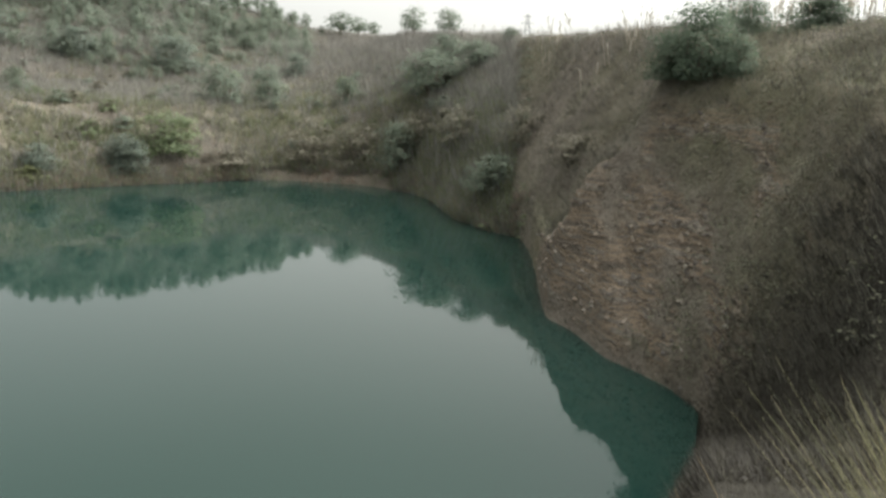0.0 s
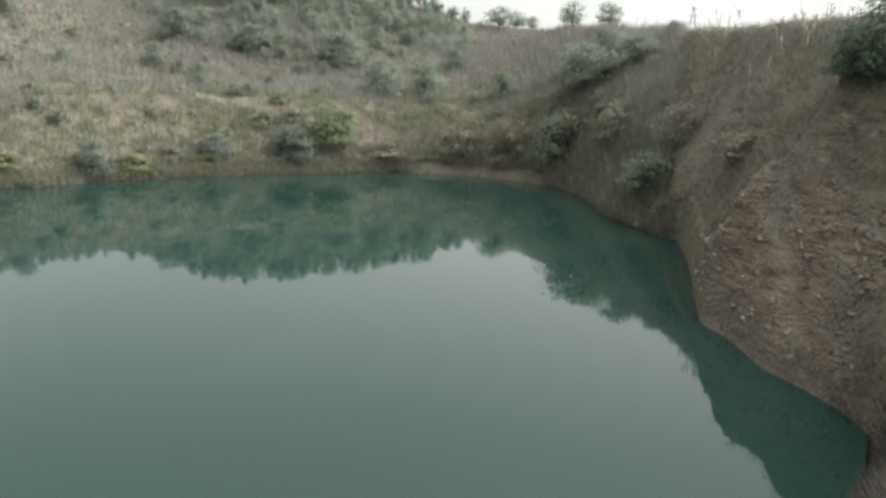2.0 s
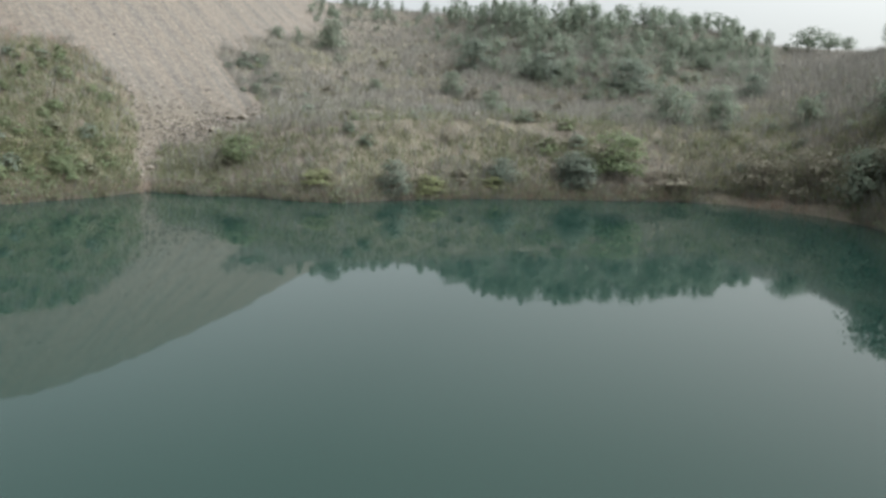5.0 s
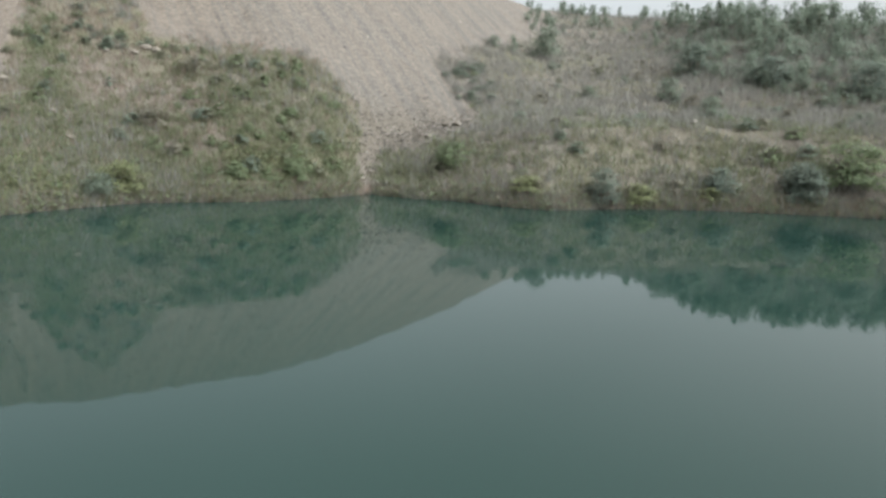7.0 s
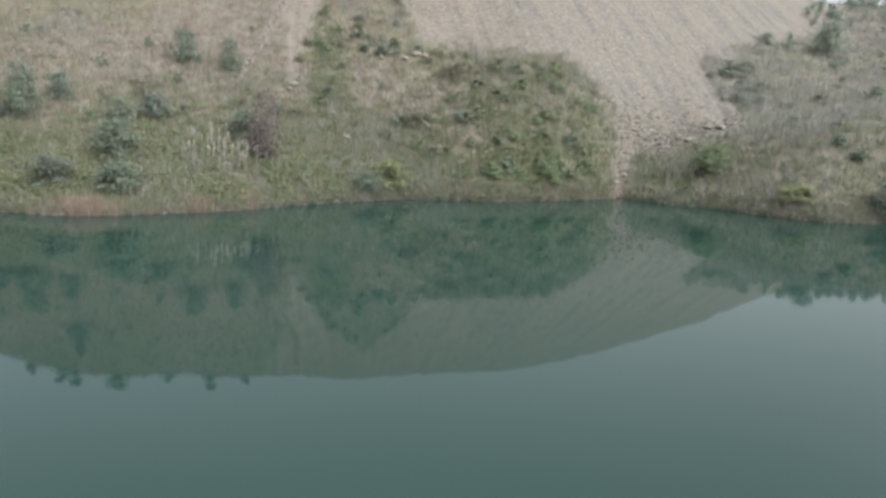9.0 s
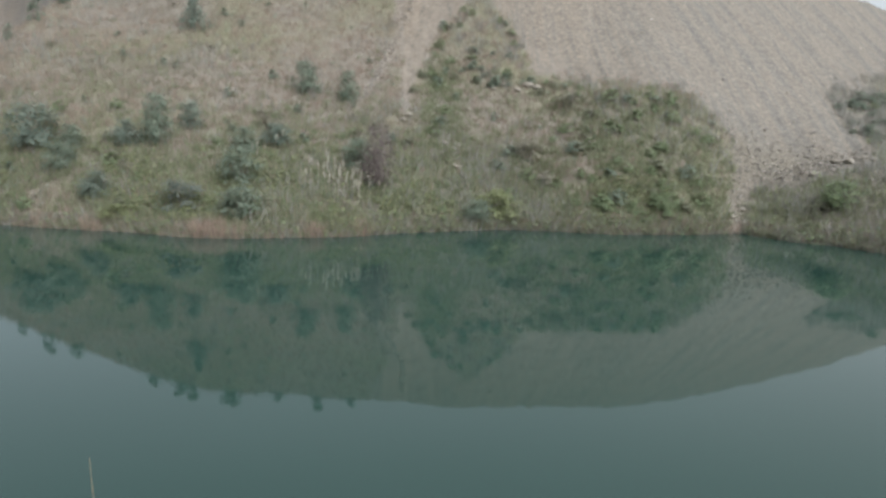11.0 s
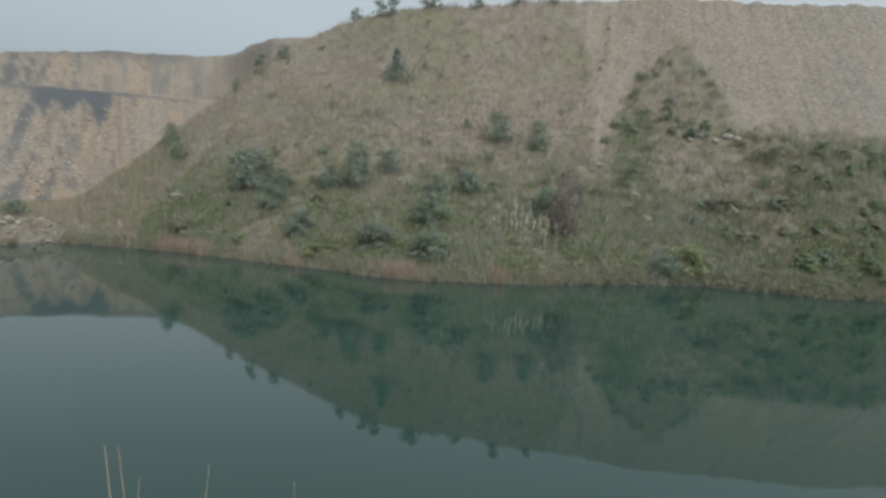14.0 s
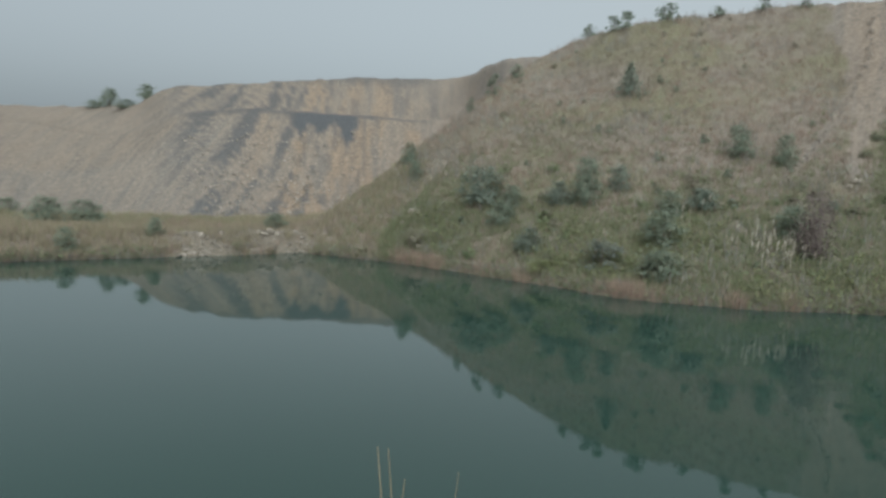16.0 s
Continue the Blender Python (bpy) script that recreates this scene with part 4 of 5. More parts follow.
def weedy(az, r, z, x, y):
    wet = np.exp(-np.maximum(z - 4.0 - 3 * step(52, 44, az) - 3 * step(74, 80, az) - 16 * np.exp(-((az - 72.8) / 1.8) ** 2) - 9 * np.exp(-((az - 61) / 7.0) ** 2) - 4 * fuzzes(x * 0.05, y * 0.05, 52), 0) / 5.0)
    patch = step(-0.25 - 0.17 * step(53, 55, az), 0.12 - 0.1 * step(53, 55, az), fuzzes(x * 0.06, y * 0.06, 50) + 0.25 * (wet - 0.4) + 0.15 * step(74, 80, az) * step(104, 98, az) + 0.3 * np.exp(-((az - 57.4) / 1.6) ** 2 - ((z - 6) / 5.0) ** 2) + 0.3 * np.exp(-((az - 70.5) / 2.6) ** 2 - ((z - 5) / 5.0) ** 2) + 0.16 * np.exp(-((az - 59.5) / 5.0) ** 2) + 0.22 * step(52, 46, az))
    return (1 - bare(az, r, z)) * patch * (0.05 + 0.95 * wet)


def scrubby(az, r, z, x, y):
    side = 0.25 + 0.75 * step(60, 48, az) + 0.5 * np.exp(-((az - 66) / 5.0) ** 2)
    return (1 - bare(az, r, z)) * np.clip(side * step(-0.3, 0.3, fuzzes(x * 0.08, y * 0.08, 77)) + 0.3 * step(54, 50, az), 0, 1)


p = spots(100000, -5, 134, grassy, lo=0.05)
far_side = np.degrees(np.arctan2(-p[:, 0], p[:, 1])) < 53
olive = ~far_side & (fuzzes(p[:, 0] * 0.045, p[:, 1] * 0.045 + 0.03 * p[:, 2], 131, 4) + RNG.normal(0, 0.22, len(p)) > 0.26)
stuff("faded_grass", *blades(p[far_side], 6, 0.95, 0.08, 0.45, 0.28, RNG), DULL_DRY, "knee-high faded grey-tan grass covering the far bank and terrace", "grass")
stuff("olive_grass", *blades(p[olive], 6, 0.95, 0.08, 0.45, 0.28, RNG), OLIVE_DRY, "knee-high olive grass in patches over the hillside", "grass")
stuff("dry_grass", *blades(p[~far_side & ~olive], 6, 0.95, 0.08, 0.45, 0.28, RNG), DRY, "knee-high dry reddish-tan grass covering the hillside", "grass")
p = spots(17000, -44, -5, lambda az, r, z, x, y: grassy(az, r, z, x, y) * (r > 31), lo=0.1)
stuff("cliff_grass", *blades(p, 7, 0.45, 0.03, 0.3, 0.45, RNG), OLIVE_DRY, "dry tan grass and weeds clinging to the near cliff", "grass")
p = spots(9000, 104, 134, lambda az, r, z, x, y: (1 - gravel_mask(az, r)) * step(170, 160, r), r0=100, r1=168)
stuff("tall_grass", *blades(p, 8, 1.05, 0.10, 0.5, 0.25, RNG), YELLOW_GRASS, "tall yellowish grass on the flat shore below the quarry faces", "grass")
p = np.concatenate([spots(30000, -5, 54, scrubby, lo=0.05), spots(20000, 54, 106, scrubby, lo=0.05)])
stuff("brushwood", *blades(p, 7, 1.5, 0.09, 0.55, 0.3, RNG), SCRUB, "grey-brown leafless brushwood tangled over the banks", "brushwood")
p = np.concatenate([spots(62000, -5, 107, weedy, hi=-25, lo=0.1), spots(9000, 104, 134, lambda az, r, z, x, y: 0.6 * (1 - gravel_mask(az, r)) * step(-0.1, 0.3, fuzzes(x * 0.06, y * 0.06, 50)), r0=102, r1=165)])
stuff("green_grass", *blades(p, 7, 0.85, 0.10, 0.5, 0.3, RNG), GREEN_BLADE, "soft green grass and stems on the lower slopes", "grass")
c = np.repeat(p, 3, 0) + RNG.normal(size=(3 * len(p), 3)) * np.array([0.4, 0.4, 0.2]) + np.array([0, 0, 0.4])
stuff("weeds", *leaves(c, 0.27, RNG, UP), WEED, "green broad-leaved weeds in patches on the lower slopes", "weeds")
p = np.concatenate([spots(13000, -44, -5, lambda az, r, z, x, y: (1 - 0.8 * cliff_mask(az, r, z)) * (0.35 + 0.65 * step(-0.3, 0.3, fuzzes(x * 0.15, y * 0.15, 78))), lo=0.1),
                    spots(100, -44, -18.5, lambda az, r, z, x, y: 0.4 + 0 * az, r0=18, r1=32)])
stuff("cliff_brushwood", *blades(p, 8, 0.5, 0.03, 0.4, 0.6, RNG), DARK_BRUSH, "dark brown brushwood and dead weeds matted over the near cliff", "brushwood")
# dead growth on the near bank, shade painted into its dark colour
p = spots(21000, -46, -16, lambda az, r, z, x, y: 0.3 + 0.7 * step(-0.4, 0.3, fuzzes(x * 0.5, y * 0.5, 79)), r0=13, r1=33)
stuff("bank_brushwood", *blades(p, 6, 0.36, 0.022, 0.16, 0.9, RNG), HUMUS_SHADED, "fine dead brushwood matted over the walker's steep bank", "brushwood")
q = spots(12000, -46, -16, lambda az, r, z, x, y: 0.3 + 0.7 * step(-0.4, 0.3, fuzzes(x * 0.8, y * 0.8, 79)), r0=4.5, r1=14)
stuff("bank_twigs", *blades(q, 7, 0.15, 0.007, 0.12, 1.1, RNG), HUMUS_SHADED, "short dead twigs matted over the ground near the path", "brushwood")
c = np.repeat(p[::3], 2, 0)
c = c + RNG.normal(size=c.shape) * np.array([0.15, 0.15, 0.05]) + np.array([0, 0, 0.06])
stuff("leaf_litter", *leaves(c, 0.085, RNG), HUMUS_SHADED, "withered leaves littering the walker's steep bank", "leaves")
p = np.concatenate([spots(3000, -40, -4, lambda az, r, z, x, y: np.exp(-((r - line(4, az)[0]) / 4.0) ** 2), hi=8, lo=18), spots(2500, -4, 9, lambda az, r, z, x, y: np.exp(-((r - line(4, az)[0]) / 6.0) ** 2), hi=8, lo=40)])
stuff("crest_grass", *blades(p, 8, 1.15, 0.05, 0.35, 0.3, RNG), DULL_DRY, "tall pale grass along the cliff top against the sky", "grass")
p = spots(22000, -40, -5, lambda az, r, z, x, y: (1 - 0.7 * cliff_mask(az, r, z)) * step(-0.1, 0.3, fuzzes(x * 0.12, y * 0.12, 83)), lo=0.5)
c = np.repeat(p, 5, 0) + RNG.normal(size=(5 * len(p), 3)) * np.array([0.25, 0.25, 0.15]) + np.array([0, 0, 0.22])
stuff("cliff_weeds", *leaves(c, 0.13, RNG, UP), OLIVE, "dull green creeping weeds on the near cliff", "weeds")
p = spots(26000, 54, 104, lambda az, r, z, x, y: weedy(az, r, z, x, y) * step(11, 5, z) * step(0.05, 0.25, fuzzes(x * 0.11, y * 0.11, 101, 3) + 0.4 * np.exp(-((az - 94.4) / 1.3) ** 2 - (z / 4.0) ** 2) + 0.3 * np.exp(-((az - 79) / 3.0) ** 2 - (z / 3.5) ** 2) + 0.25 * np.exp(-((az - 57.4) / 1.6) ** 2) - 0.05), lo=0.3, hi=-20)
c = np.repeat(p, 5, 0) + RNG.normal(size=(5 * len(p), 3)) * np.array([0.4, 0.4, 0.2]) + np.array([0, 0, 0.5])
stuff("bright_weeds", *leaves(c, 0.30, RNG, UP), LEAF_YELLOW, "bright yellow-green creepers in patches near the water", "weeds")
# overhanging growth along the water's edge
az_e = RNG.uniform(-6, 134, 26000)
r_e = line(1, az_e)[0] + RNG.uniform(-0.5, 2.6, 26000)
z_e = land(az_e, r_e)
x_e, y_e = place(az_e, r_e)
edge_keep = (z_e > -0.12) & (gravel_mask(az_e, r_e) < 0.4) & ((az_e < 77) | (az_e > 106) | (RNG.random(26000) < 0.45))
p = np.stack([x_e, y_e, z_e], -1)[edge_keep]
third = RNG.integers(0, 3, len(p))
stuff("shore_brush", *blades(p[third == 0], 7, 0.7, 0.07, 0.4, 0.45, RNG), SCRUB, "brown tangled growth overhanging the waterline", "brushwood")
stuff("shore_grass", *blades(p[third == 1], 7, 0.75, 0.07, 0.4, 0.40, RNG), DRY, "dry grass hanging over the waterline", "grass")
c = np.repeat(p[third == 2], 5, 0)
c = c + RNG.normal(size=c.shape) * np.array([0.35, 0.35, 0.2]) + np.array([0, 0, 0.35])
stuff("shore_weeds", *leaves(c, 0.28, RNG, UP), WEED, "green weeds along the waterline", "weeds")
# undergrowth of the wood on the ridge
p = spots(5200, 9.5, 37, lambda az, r, z, x, y: (0.25 + 0.75 * step(-0.3, 0.2, fuzzes(x * 0.05, y * 0.05, 68))) * step(33, 23, az + 5 * fuzzes(x * 0.04, y * 0.04, 69)) * step(150, 168, r + 8 * fuzzes(x * 0.06, y * 0.06, 67)), r0=150, r1=205)
size = RNG.uniform(0.8, 1.9, len(p))
d = RNG.normal(size=(18 * len(p), 3))
d /= np.linalg.norm(d, axis=1)[:, None]
d[:, 2] = np.abs(d[:, 2])
c = np.repeat(p, 18, 0) + d * np.repeat(size, 18)[:, None] * RNG.uniform(0.4, 1.0, (len(d), 1))
stuff("undergrowth", *leaves(c, 0.40, RNG, d + 0.5 * UP), LEAF_HAZE_PALE, "grey-green undergrowth filling the wood on the ridge", "undergrowth")
# low mounds of mixed growth
p = spots(15500, -6, 106, lambda az, r, z, x, y: (1 - bare(az, r, z)) * (0.35 + 0.4 * step(52, 48, az)) * step(-0.3, 0.3, fuzzes(x * 0.1, y * 0.1, 66)), lo=1.0, hi=0)
size = RNG.uniform(0.35, 0.95, len(p))
c = np.repeat(p, 19, 0)
d = RNG.normal(size=c.shape)
d /= np.linalg.norm(d, axis=1)[:, None]
d[:, 2] = np.abs(d[:, 2])
c = c + d * np.repeat(size, 19)[:, None] * RNG.uniform(0.4, 1.0, (len(c), 1))
half = np.repeat(RNG.random(len(p)) < 0.5, 19)
stuff("green_tussocks", *leaves(c[half], 0.23, RNG, d[half] + 0.5 * UP), LEAF_HAZE_PALE, "rounded grey-green tussocks and low bushes over the slopes", "tussocks")
stuff("brown_tussocks", *leaves(c[~half], 0.23, RNG, d[~half] + 0.5 * UP), LEAF_BROWN, "rounded withered brown tussocks over the slopes", "tussocks")
az_r = np.where(RNG.random(7000) < 0.5, RNG.uniform(76, 108, 7000), RNG.uniform(3, 134, 7000))
r_r = line(1, az_r)[0] + RNG.random(7000) ** 1.5 * 2.2
z_r = land(az_r, r_r)
x_r, y_r = place(az_r, r_r)
keep = (z_r > -0.15) & (RNG.random(7000) < step(0.02, 0.4, fuzzes(az_r * 0.55, r_r * 0.02, 81)) * (0.25 + 0.75 * step(76, 82, az_r) * step(108, 104, az_r)))
p = np.stack([x_r, y_r, z_r], -1)[keep]
stuff("shore_reeds", *blades(p, 6, 1.35, 0.07, 0.6, 0.2, RNG), REED, "reddish dry reeds fringing the waterline", "reeds")


def plumes(at, tall, rng):
    """Feathery heads on thin stalks."""
    n = len(at)
    h = tall * rng.uniform(0.7, 1.2, n)
    lean = rng.normal(0, 0.09, (n, 2)) * h[:, None]
    top = at + np.concatenate([lean, h[:, None]], 1)
    out_v, out_f = [], []
    side = rng.normal(size=(n, 3)) * np.array([1, 1, 0.1])
    side /= np.linalg.norm(side, axis=1)[:, None]
    v = np.stack([at - side * 0.02, at + side * 0.02, top], 1).reshape(-1, 3)
    out_v.append(v), out_f.append(np.arange(3 * n).reshape(-1, 3))
    for k in range(6):
        t = 0.62 + 0.07 * k
        c = at + (top - at) * t
        d = rng.normal(size=(n, 3)) * 0.05 * h[:, None] + (top - at) * 0.16
        s = np.cross(d, rng.normal(size=(n, 3)))
        s /= np.linalg.norm(s, axis=1)[:, None]
        v = np.stack([c - s * 0.06, c + s * 0.06, c + d], 1).reshape(-1, 3)
        out_f.append(np.arange(3 * n).reshape(-1, 3) + sum(len(q) for q in out_v))
        out_v.append(v)
    return np.concatenate(out_v), np.concatenate(out_f)


def clump_of(n, az, r, spread_az, spread_r):
    a, q = RNG.normal(az, spread_az, n), RNG.normal(r, spread_r, n)
    x, y = place(a, q)
    return np.stack([x, y, land(a, q)], -1)


p = np.concatenate([clump_of(n, az, r, sa, sr) for n, az, r, sa, sr in ((30, -27, 59, 1.6, 1.5), (24, -23.5, 63, 1.2, 1.5), (46, 80.5, 99, 1.3, 2.2), (24, 78.6, 97, 0.7, 1.5), (26, 8, 140, 1.0, 5), (16, 6.5, 128, 0.8, 4), 
                                                                    (34, -25.5, 60, 2.0, 2), (22, -21.5, 66, 1.2, 2), (20, -12, 70, 2.0, 2), (16, -7.3, 92, 0.7, 2), (16, -2, 135, 1.4, 4), (14, 86, 104, 1.6, 3))])
stuff("plume_grass", *plumes(p, 2.3, RNG), PLUME, "tall grass with pale feathery plumes", "plume grass")

# ---- loose stone ----
def spoil_stones(az, r, z, x, y):
    return spoil_mask(az, r, z) * 0.5


p = np.concatenate([spots(3000, 40, 76, spoil_stones, r0=106, r1=200), spots(16000, 42, 56, lambda az, r, z, x, y: gravel_mask(az, r), r0=106, r1=150)])
p = np.concatenate([p, spots(1500, 41, 51.5, lambda az, r, z, x, y: 0.7 * np.exp(-((r - 126) / 9.0) ** 2) * step(-0.2, 0.3, fuzzes(x * 0.2, y * 0.2, 99)), r0=110, r1=148) + np.array([0, 0, 0.15])])
stuff("spoil_rubble", *stones(p, 0.12, 0.6, RNG), SHALE, "loose broken shale strewn down the spoil tip", "rubble")
p = spots(8000, 109, 124, lambda az, r, z, x, y: gravel_mask(az, r), r0=104, r1=142)
stuff("spit_gravel", *stones(p, 0.12, 0.85, RNG), SPIT, "tan gravel and stones on the spit", "gravel")
p = np.concatenate([spots(20000, 101, 121, lambda az, r, z, x, y: np.exp(-np.maximum(r - 170, 0) / 8.0) * step(-0.3, 0.3, fuzzes(az * 0.9, r * 0.15, 87)) + 0.05, r0=165, r1=198)])
stuff("quarry_rubble", *stones(p, 0.18, 0.85, RNG), TALUS, "pale broken rock at the foot of the quarry face", "rubble")
p = spots(9000, 75, 80, lambda az, r, z, x, y: 0.5 * step(0.25, 0.1, np.abs(az - np.interp(np.degrees(np.arctan2(z - EYE, r)), [1.6, 2.2, 2.8, 4.4, 6.1, 8.4], [79.3, 78.4, 78.0, 77.0, 76.15, 75.25]))) * step(13, 14, z), r0=112, r1=165)
stuff("trail_stones", *stones(p + np.array([0, 0, 0.1]), 0.25, 0.6, RNG), TALUS, "pale stones washed down a narrow gully in the hillside", "stones")
p = spots(900, -21, -6.5, lambda az, r, z, x, y: 0.12 + 0.4 * cliff_mask(az, r, z), hi=-12, lo=0.2)
stuff("cliff_stones", *stones(p + np.array([0, 0, 0.06]), 0.08, 0.34, RNG), TALUS, "small pale stones scattered over the cliff face", "rock")
p = spots(16000, -24, -6.3, lambda az, r, z, x, y: 0.8 * cliff_mask(az, r, z) * step(-0.2, 0.3, fuzzes(az * 1.2, z * 0.5, 111, 3)), hi=-12, lo=0.2)
stuff("rock_ledges", *slabs(p - np.array([0, 0, 0.03]), 0.05, 0.32, RNG), LEDGE, "tilted broken slabs of rusty and grey rock in the cliff face", "rock")
p = spots(1500, 20, 40, lambda az, r, z, x, y: 0.10 + 0.9 * np.exp(-((az - 33) / 2.0) ** 2 - ((r - 178) / 14.0) ** 2), r0=112, r1=195)
stuff("hillside_stones", *stones(p + np.array([0, 0, 0.15]), 0.5, 1.4, RNG), SHALE, "pale stones scattered over the far scrub slope", "stones")


def boulder(seed):
    bm = bmesh.new()
    bmesh.ops.create_icosphere(bm, subdivisions=3, radius=0.5)
    off = Vector((seed * 3.1, seed * 1.7, 0))
    for v in bm.verts:
        k = 1 + 0.35 * noise.noise(v.co * 1.8 + off) + 0.16 * noise.noise(v.co * 5.0 + off)
        v.co = v.co * k
        for axis in (Vector((0.8, 0.3, 0.5)), Vector((-0.5, 0.7, 0.5)), Vector((0.1, -0.9, 0.4))):
            a = axis.normalized()
            over = v.co.dot(a) - 0.40
            if over > 0:
                v.co -= a * over * 0.85
        v.co.z *= 0.75
    me = bpy.data.meshes.new("boulder")
    bm.to_mesh(me)
    bm.free()
    me.materials.append(SPIT)
    return me


rocks = [boulder(s) for s in range(4)]
lay = random.Random(3)
for az, r, size in [(69.2, 127, 0.9), (68.5, 127.8, 1.0), (67.5, 126.2, 1.3), (66.8, 127.6, 1.6), (66.1, 126.8, 1.2), (65.1, 128.4, 0.8), (63.0, 128, 0.8), (60.5, 127, 0.9), (71.0, 121, 0.8), (70.2, 118, 0.7), (45.6, 121, 1.6), (44.8, 122, 1.3), (44.2, 120, 1.1),
                    (46.4, 124, 1.4), (43.6, 122, 0.9), (47.6, 119, 1.2), (115.3, 117, 1.2), (114.9, 118, 1.5), (114.4, 118, 1.0), (117.0, 124, 1.4), (104.6, 120, 1.6), (105.4, 118, 1.2), (75.2, 118, 1.3), (75.6, 117, 1.0),
                    (72.6, 112, 1.3), (71.6, 107, 1.0), (31.5, 160, 1.8), (22.5, 168, 2.0), (23.0, 167, 1.6), (29.2, 122, 1.2), (52.4, 110, 1.1), (51.8, 112, 1.3), (51.5, 109, 0.9)]:
    ob = new("boulder", rocks[lay.randrange(4)])
    x, y = place(az, r)
    ob.matrix_world = pose(float(x), float(y), float(land(az, r)) + 0.12 * size, lay.uniform(-15, 15), lay.uniform(-15, 15), lay.uniform(0, 360)) @ Matrix.Diagonal((size * lay.uniform(0.9, 1.5), size, size * lay.uniform(0.6, 0.9), 1))
    tagged(ob, "pale angular boulder lying half sunk in the slope", "boulder", "boulders on the slopes")


# ---- the walker's own bank: long grass and stalks ----
def ribbons(at, tall, wide, lean, rng, bend=0.5, heading=None):
    """Long curved blades of five joints."""
    n = len(at)
    a = rng.uniform(0, 2 * np.pi, n) if heading is None else rng.normal(heading, 0.9, n)
    h, w = tall * rng.uniform(0.55, 1.15, n), wide * rng.uniform(0.6, 1.3, n)
    ln = lean * rng.uniform(0.3, 1.3, n)
    out_dir, side = np.stack([np.cos(a), np.sin(a), 0 * a], -1), np.stack([-np.sin(a), np.cos(a), 0 * a], -1)
    ring = []
    for i in range(6):
        t = i / 5
        c = at + out_dir * (h * ln * t ** (1 + bend))[:, None] + np.array([0, 0, 1.0]) * (h * (t - 0.22 * bend * ln * t * t))[:, None]
        s = side * (w * 0.5 * (1 - t) ** 0.7 + 0.0006)[:, None]
        ring += [c - s, c + s]
    v = np.stack(ring, 1).reshape(-1, 3)
    f = np.array([(2 * i, 2 * i + 1, 2 * i + 3, 2 * i + 2) for i in range(5)])
    return v, (f[None] + 12 * np.arange(n)[:, None, None]).reshape(-1, 4)


def near_spots(n, az0, az1, r0, r1):
    a, q = RNG.uniform(az0, az1, n), RNG.uniform(r0, r1, n)
    x, y = place(a, q)
    return np.stack([x, y, land(a, q) - 0.05], -1)


p = near_spots(8500, -56, -34.5, 2.8, 4.2)
stuff("bank_grass", *ribbons(p, 1.3, 0.006, 0.5, RNG, heading=math.pi * 0.85), BANK_GRASS, "long coarse yellow-green grass on the walker's bank", "grass")
p = near_spots(3200, 0, 300, 1.2, 9.0)
stuff("path_grass", *ribbons(p, 0.22, 0.008, 0.7, RNG), STRAW, "short trodden dry grass round the walker's path", "grass")
p = near_spots(900, 15, 200, 5.5, 10)
stuff("slope_grass", *ribbons(p, 0.7, 0.014, 0.6, RNG), STRAW, "dry grass on the steep bank below the path", "grass")


def stalk(az, r, top, lean):
    """A bare dry stalk whose tip stands at the given height."""
    x, y = place(az, r)
    foot = float(land(az, r))
    bm = bmesh.new()
    h = top - foot
    dx, dy = place(az + 90, lean)
    limb(bm, (0, 0, -0.05), (float(dx) * 0.3, float(dy) * 0.3, h * 0.6), 0.0045, 0.0035)
    limb(bm, (float(dx) * 0.3, float(dy) * 0.3, h * 0.6), (float(dx), float(dy), h), 0.0035, 0.0012)
    me = bpy.data.meshes.new("stalk")
    bm.to_mesh(me)
    bm.free()
    me.materials.append(STRAW)
    ob = new("grass_stalk", me)
    ob.location = (float(x), float(y), foot)
    tagged(ob, "thin bare straw-coloured grass stalk on the bank", "grass stalk", "stalks on the bank")


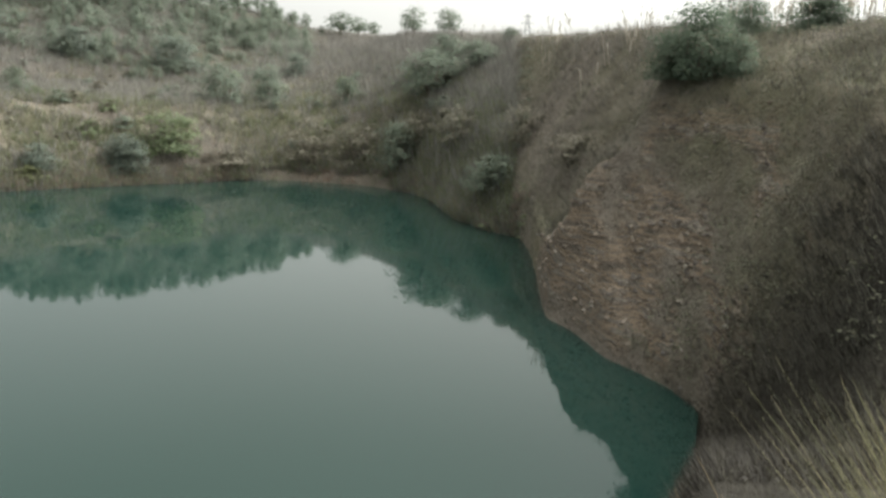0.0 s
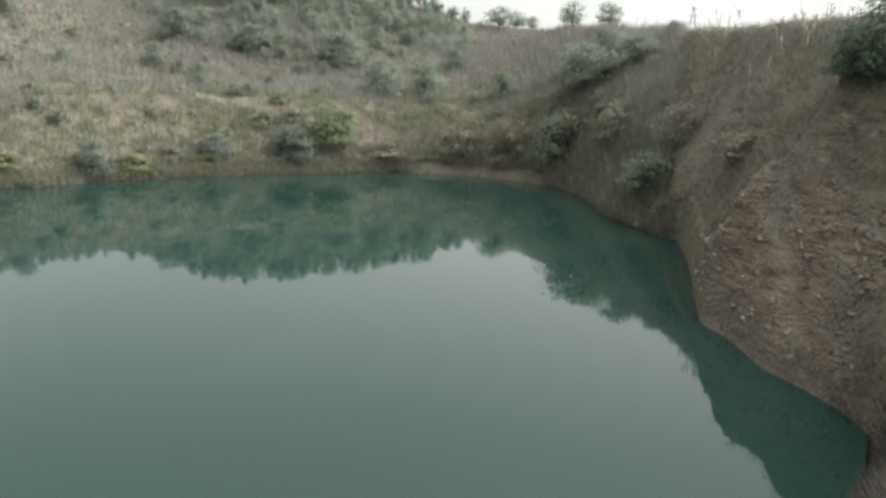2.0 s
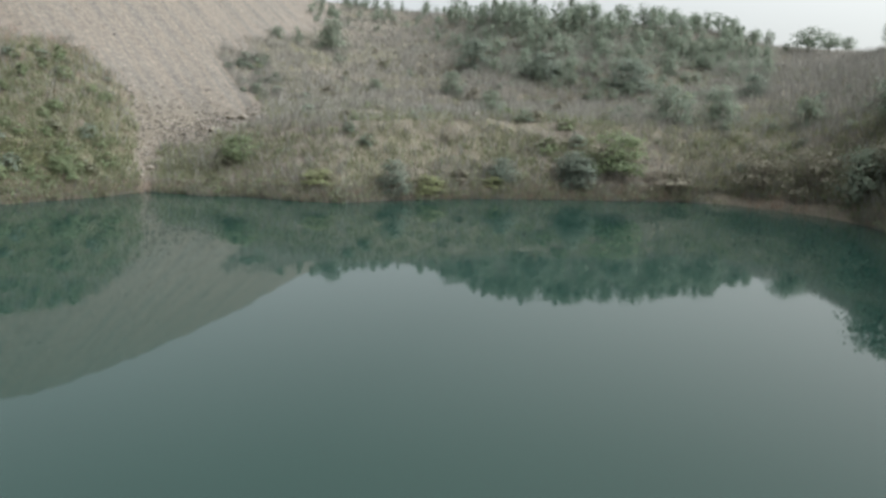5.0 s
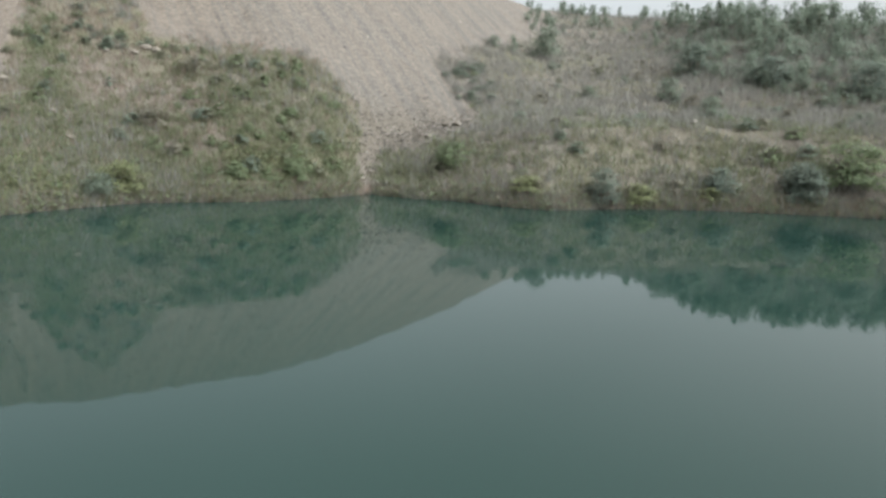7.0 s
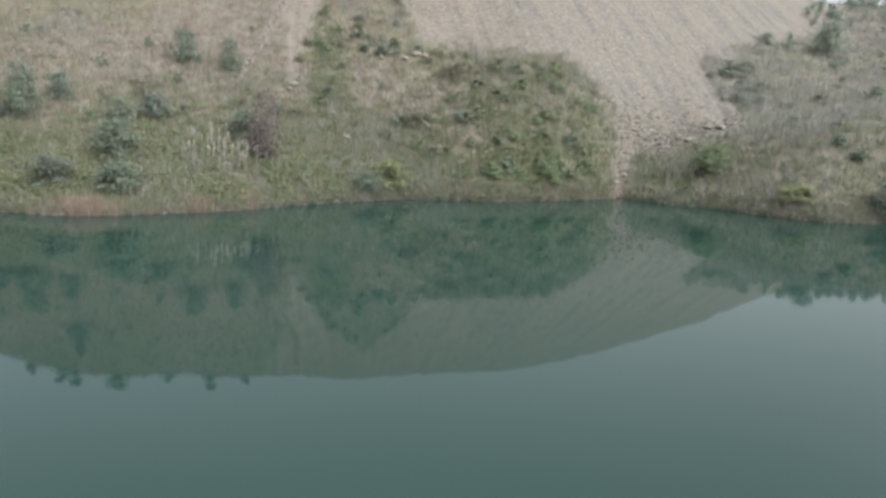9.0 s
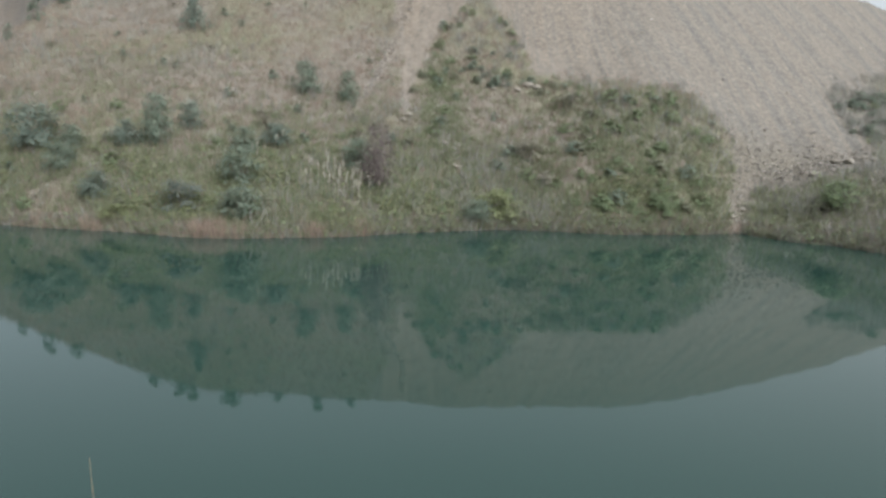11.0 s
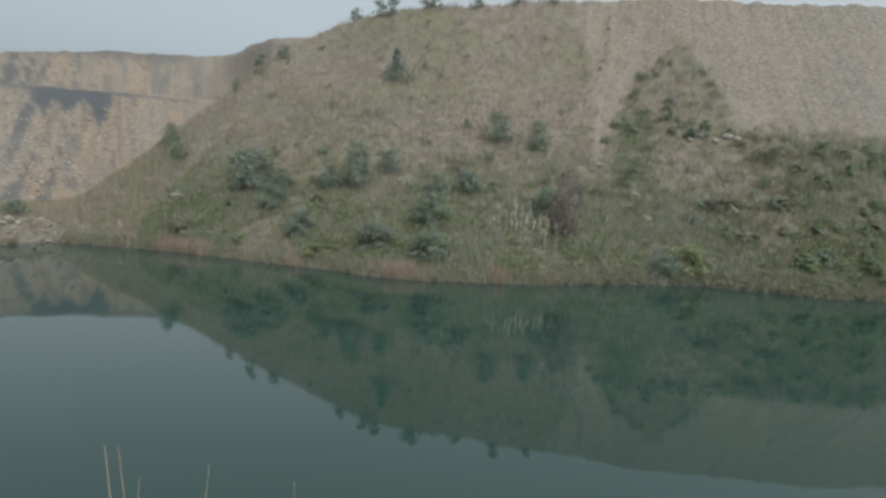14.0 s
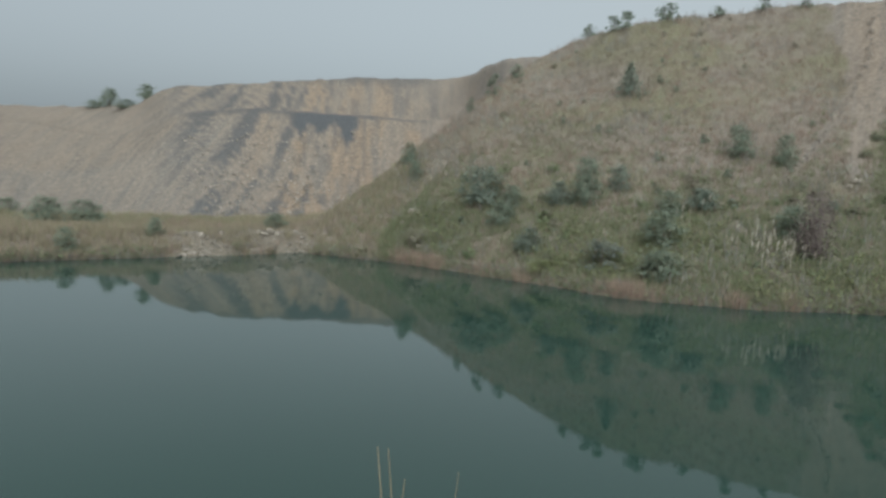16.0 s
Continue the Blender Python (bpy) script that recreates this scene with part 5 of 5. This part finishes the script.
for row in [(105.39, 2.8, 11.15, 0.03), (105.11, 2.9, 11.11, 0.012), (104.77, 3.0, 10.97, -0.03), (102.37, 4.0, 10.62, -0.12), (95.18, 4.6, 10.28, 0.01),
            (-19.5, 3.4, 10.42, 0.35), (-20.3, 3.4, 10.40, 0.40), (-21.0, 3.4, 10.50, 0.30), (-21.6, 3.3, 10.56, 0.16), (-22.6, 3.4, 10.45, 0.3), (-22.2, 3.5, 10.6, 0.3)]:
    stalk(*row)


# ---- power line beyond the ridge ----
def pylon(az, r, tall):
    m, n, l, p = material("galvanised_steel")
    t = noise_node(n, l, 2.0, 4)
    l.new(ramp(n, l, t.outputs["Fac"], [(0.3, (0.30, 0.31, 0.31)), (0.7, (0.42, 0.43, 0.43))]), p.inputs["Base Color"])
    p.inputs["Metallic"].default_value, p.inputs["Roughness"].default_value = 0.6, 0.6
    x, y = place(az, r)
    root = new("pylon")
    root.matrix_world = pose(float(x), float(y), float(land(az, r)), 0, 0, az + 8)
    tagged(root, "grey steel lattice pylon beyond the ridge", "pylon")

    def strut(name, ends, radius):
        bm = bmesh.new()
        for a, b in ends:
            limb(bm, a, b, radius, radius, 4)
        me = bpy.data.meshes.new(name)
        bm.to_mesh(me)
        bm.free()
        part(name, me, m, root)

    def corner(t, i):
        w = 3.2 * (1 - t) + 0.35 * t
        return (w * (1, -1, -1, 1)[i], w * (1, 1, -1, -1)[i], tall * t)

    for i in range(4):
        strut("leg", [(corner(0, i), corner(1, i))], 0.14)
        strut("bracing", [(corner(k / 9, i), corner((k + 1) / 9, (i + 1) % 4)) for k in range(9)] + [(corner(k / 9, (i + 1) % 4), corner((k + 1) / 9, i)) for k in range(9)], 0.07)
    for z, w in ((0.72, 4.4), (0.84, 3.4), (0.95, 2.4)):
        strut("crossarm", [((-w, 0, tall * z), (w, 0, tall * z)), ((-w, 0, tall * z), (0, 0, tall * z + 1.4)), ((w, 0, tall * z), (0, 0, tall * z + 1.4))], 0.10)


pylon(-5.5, 420, 29)
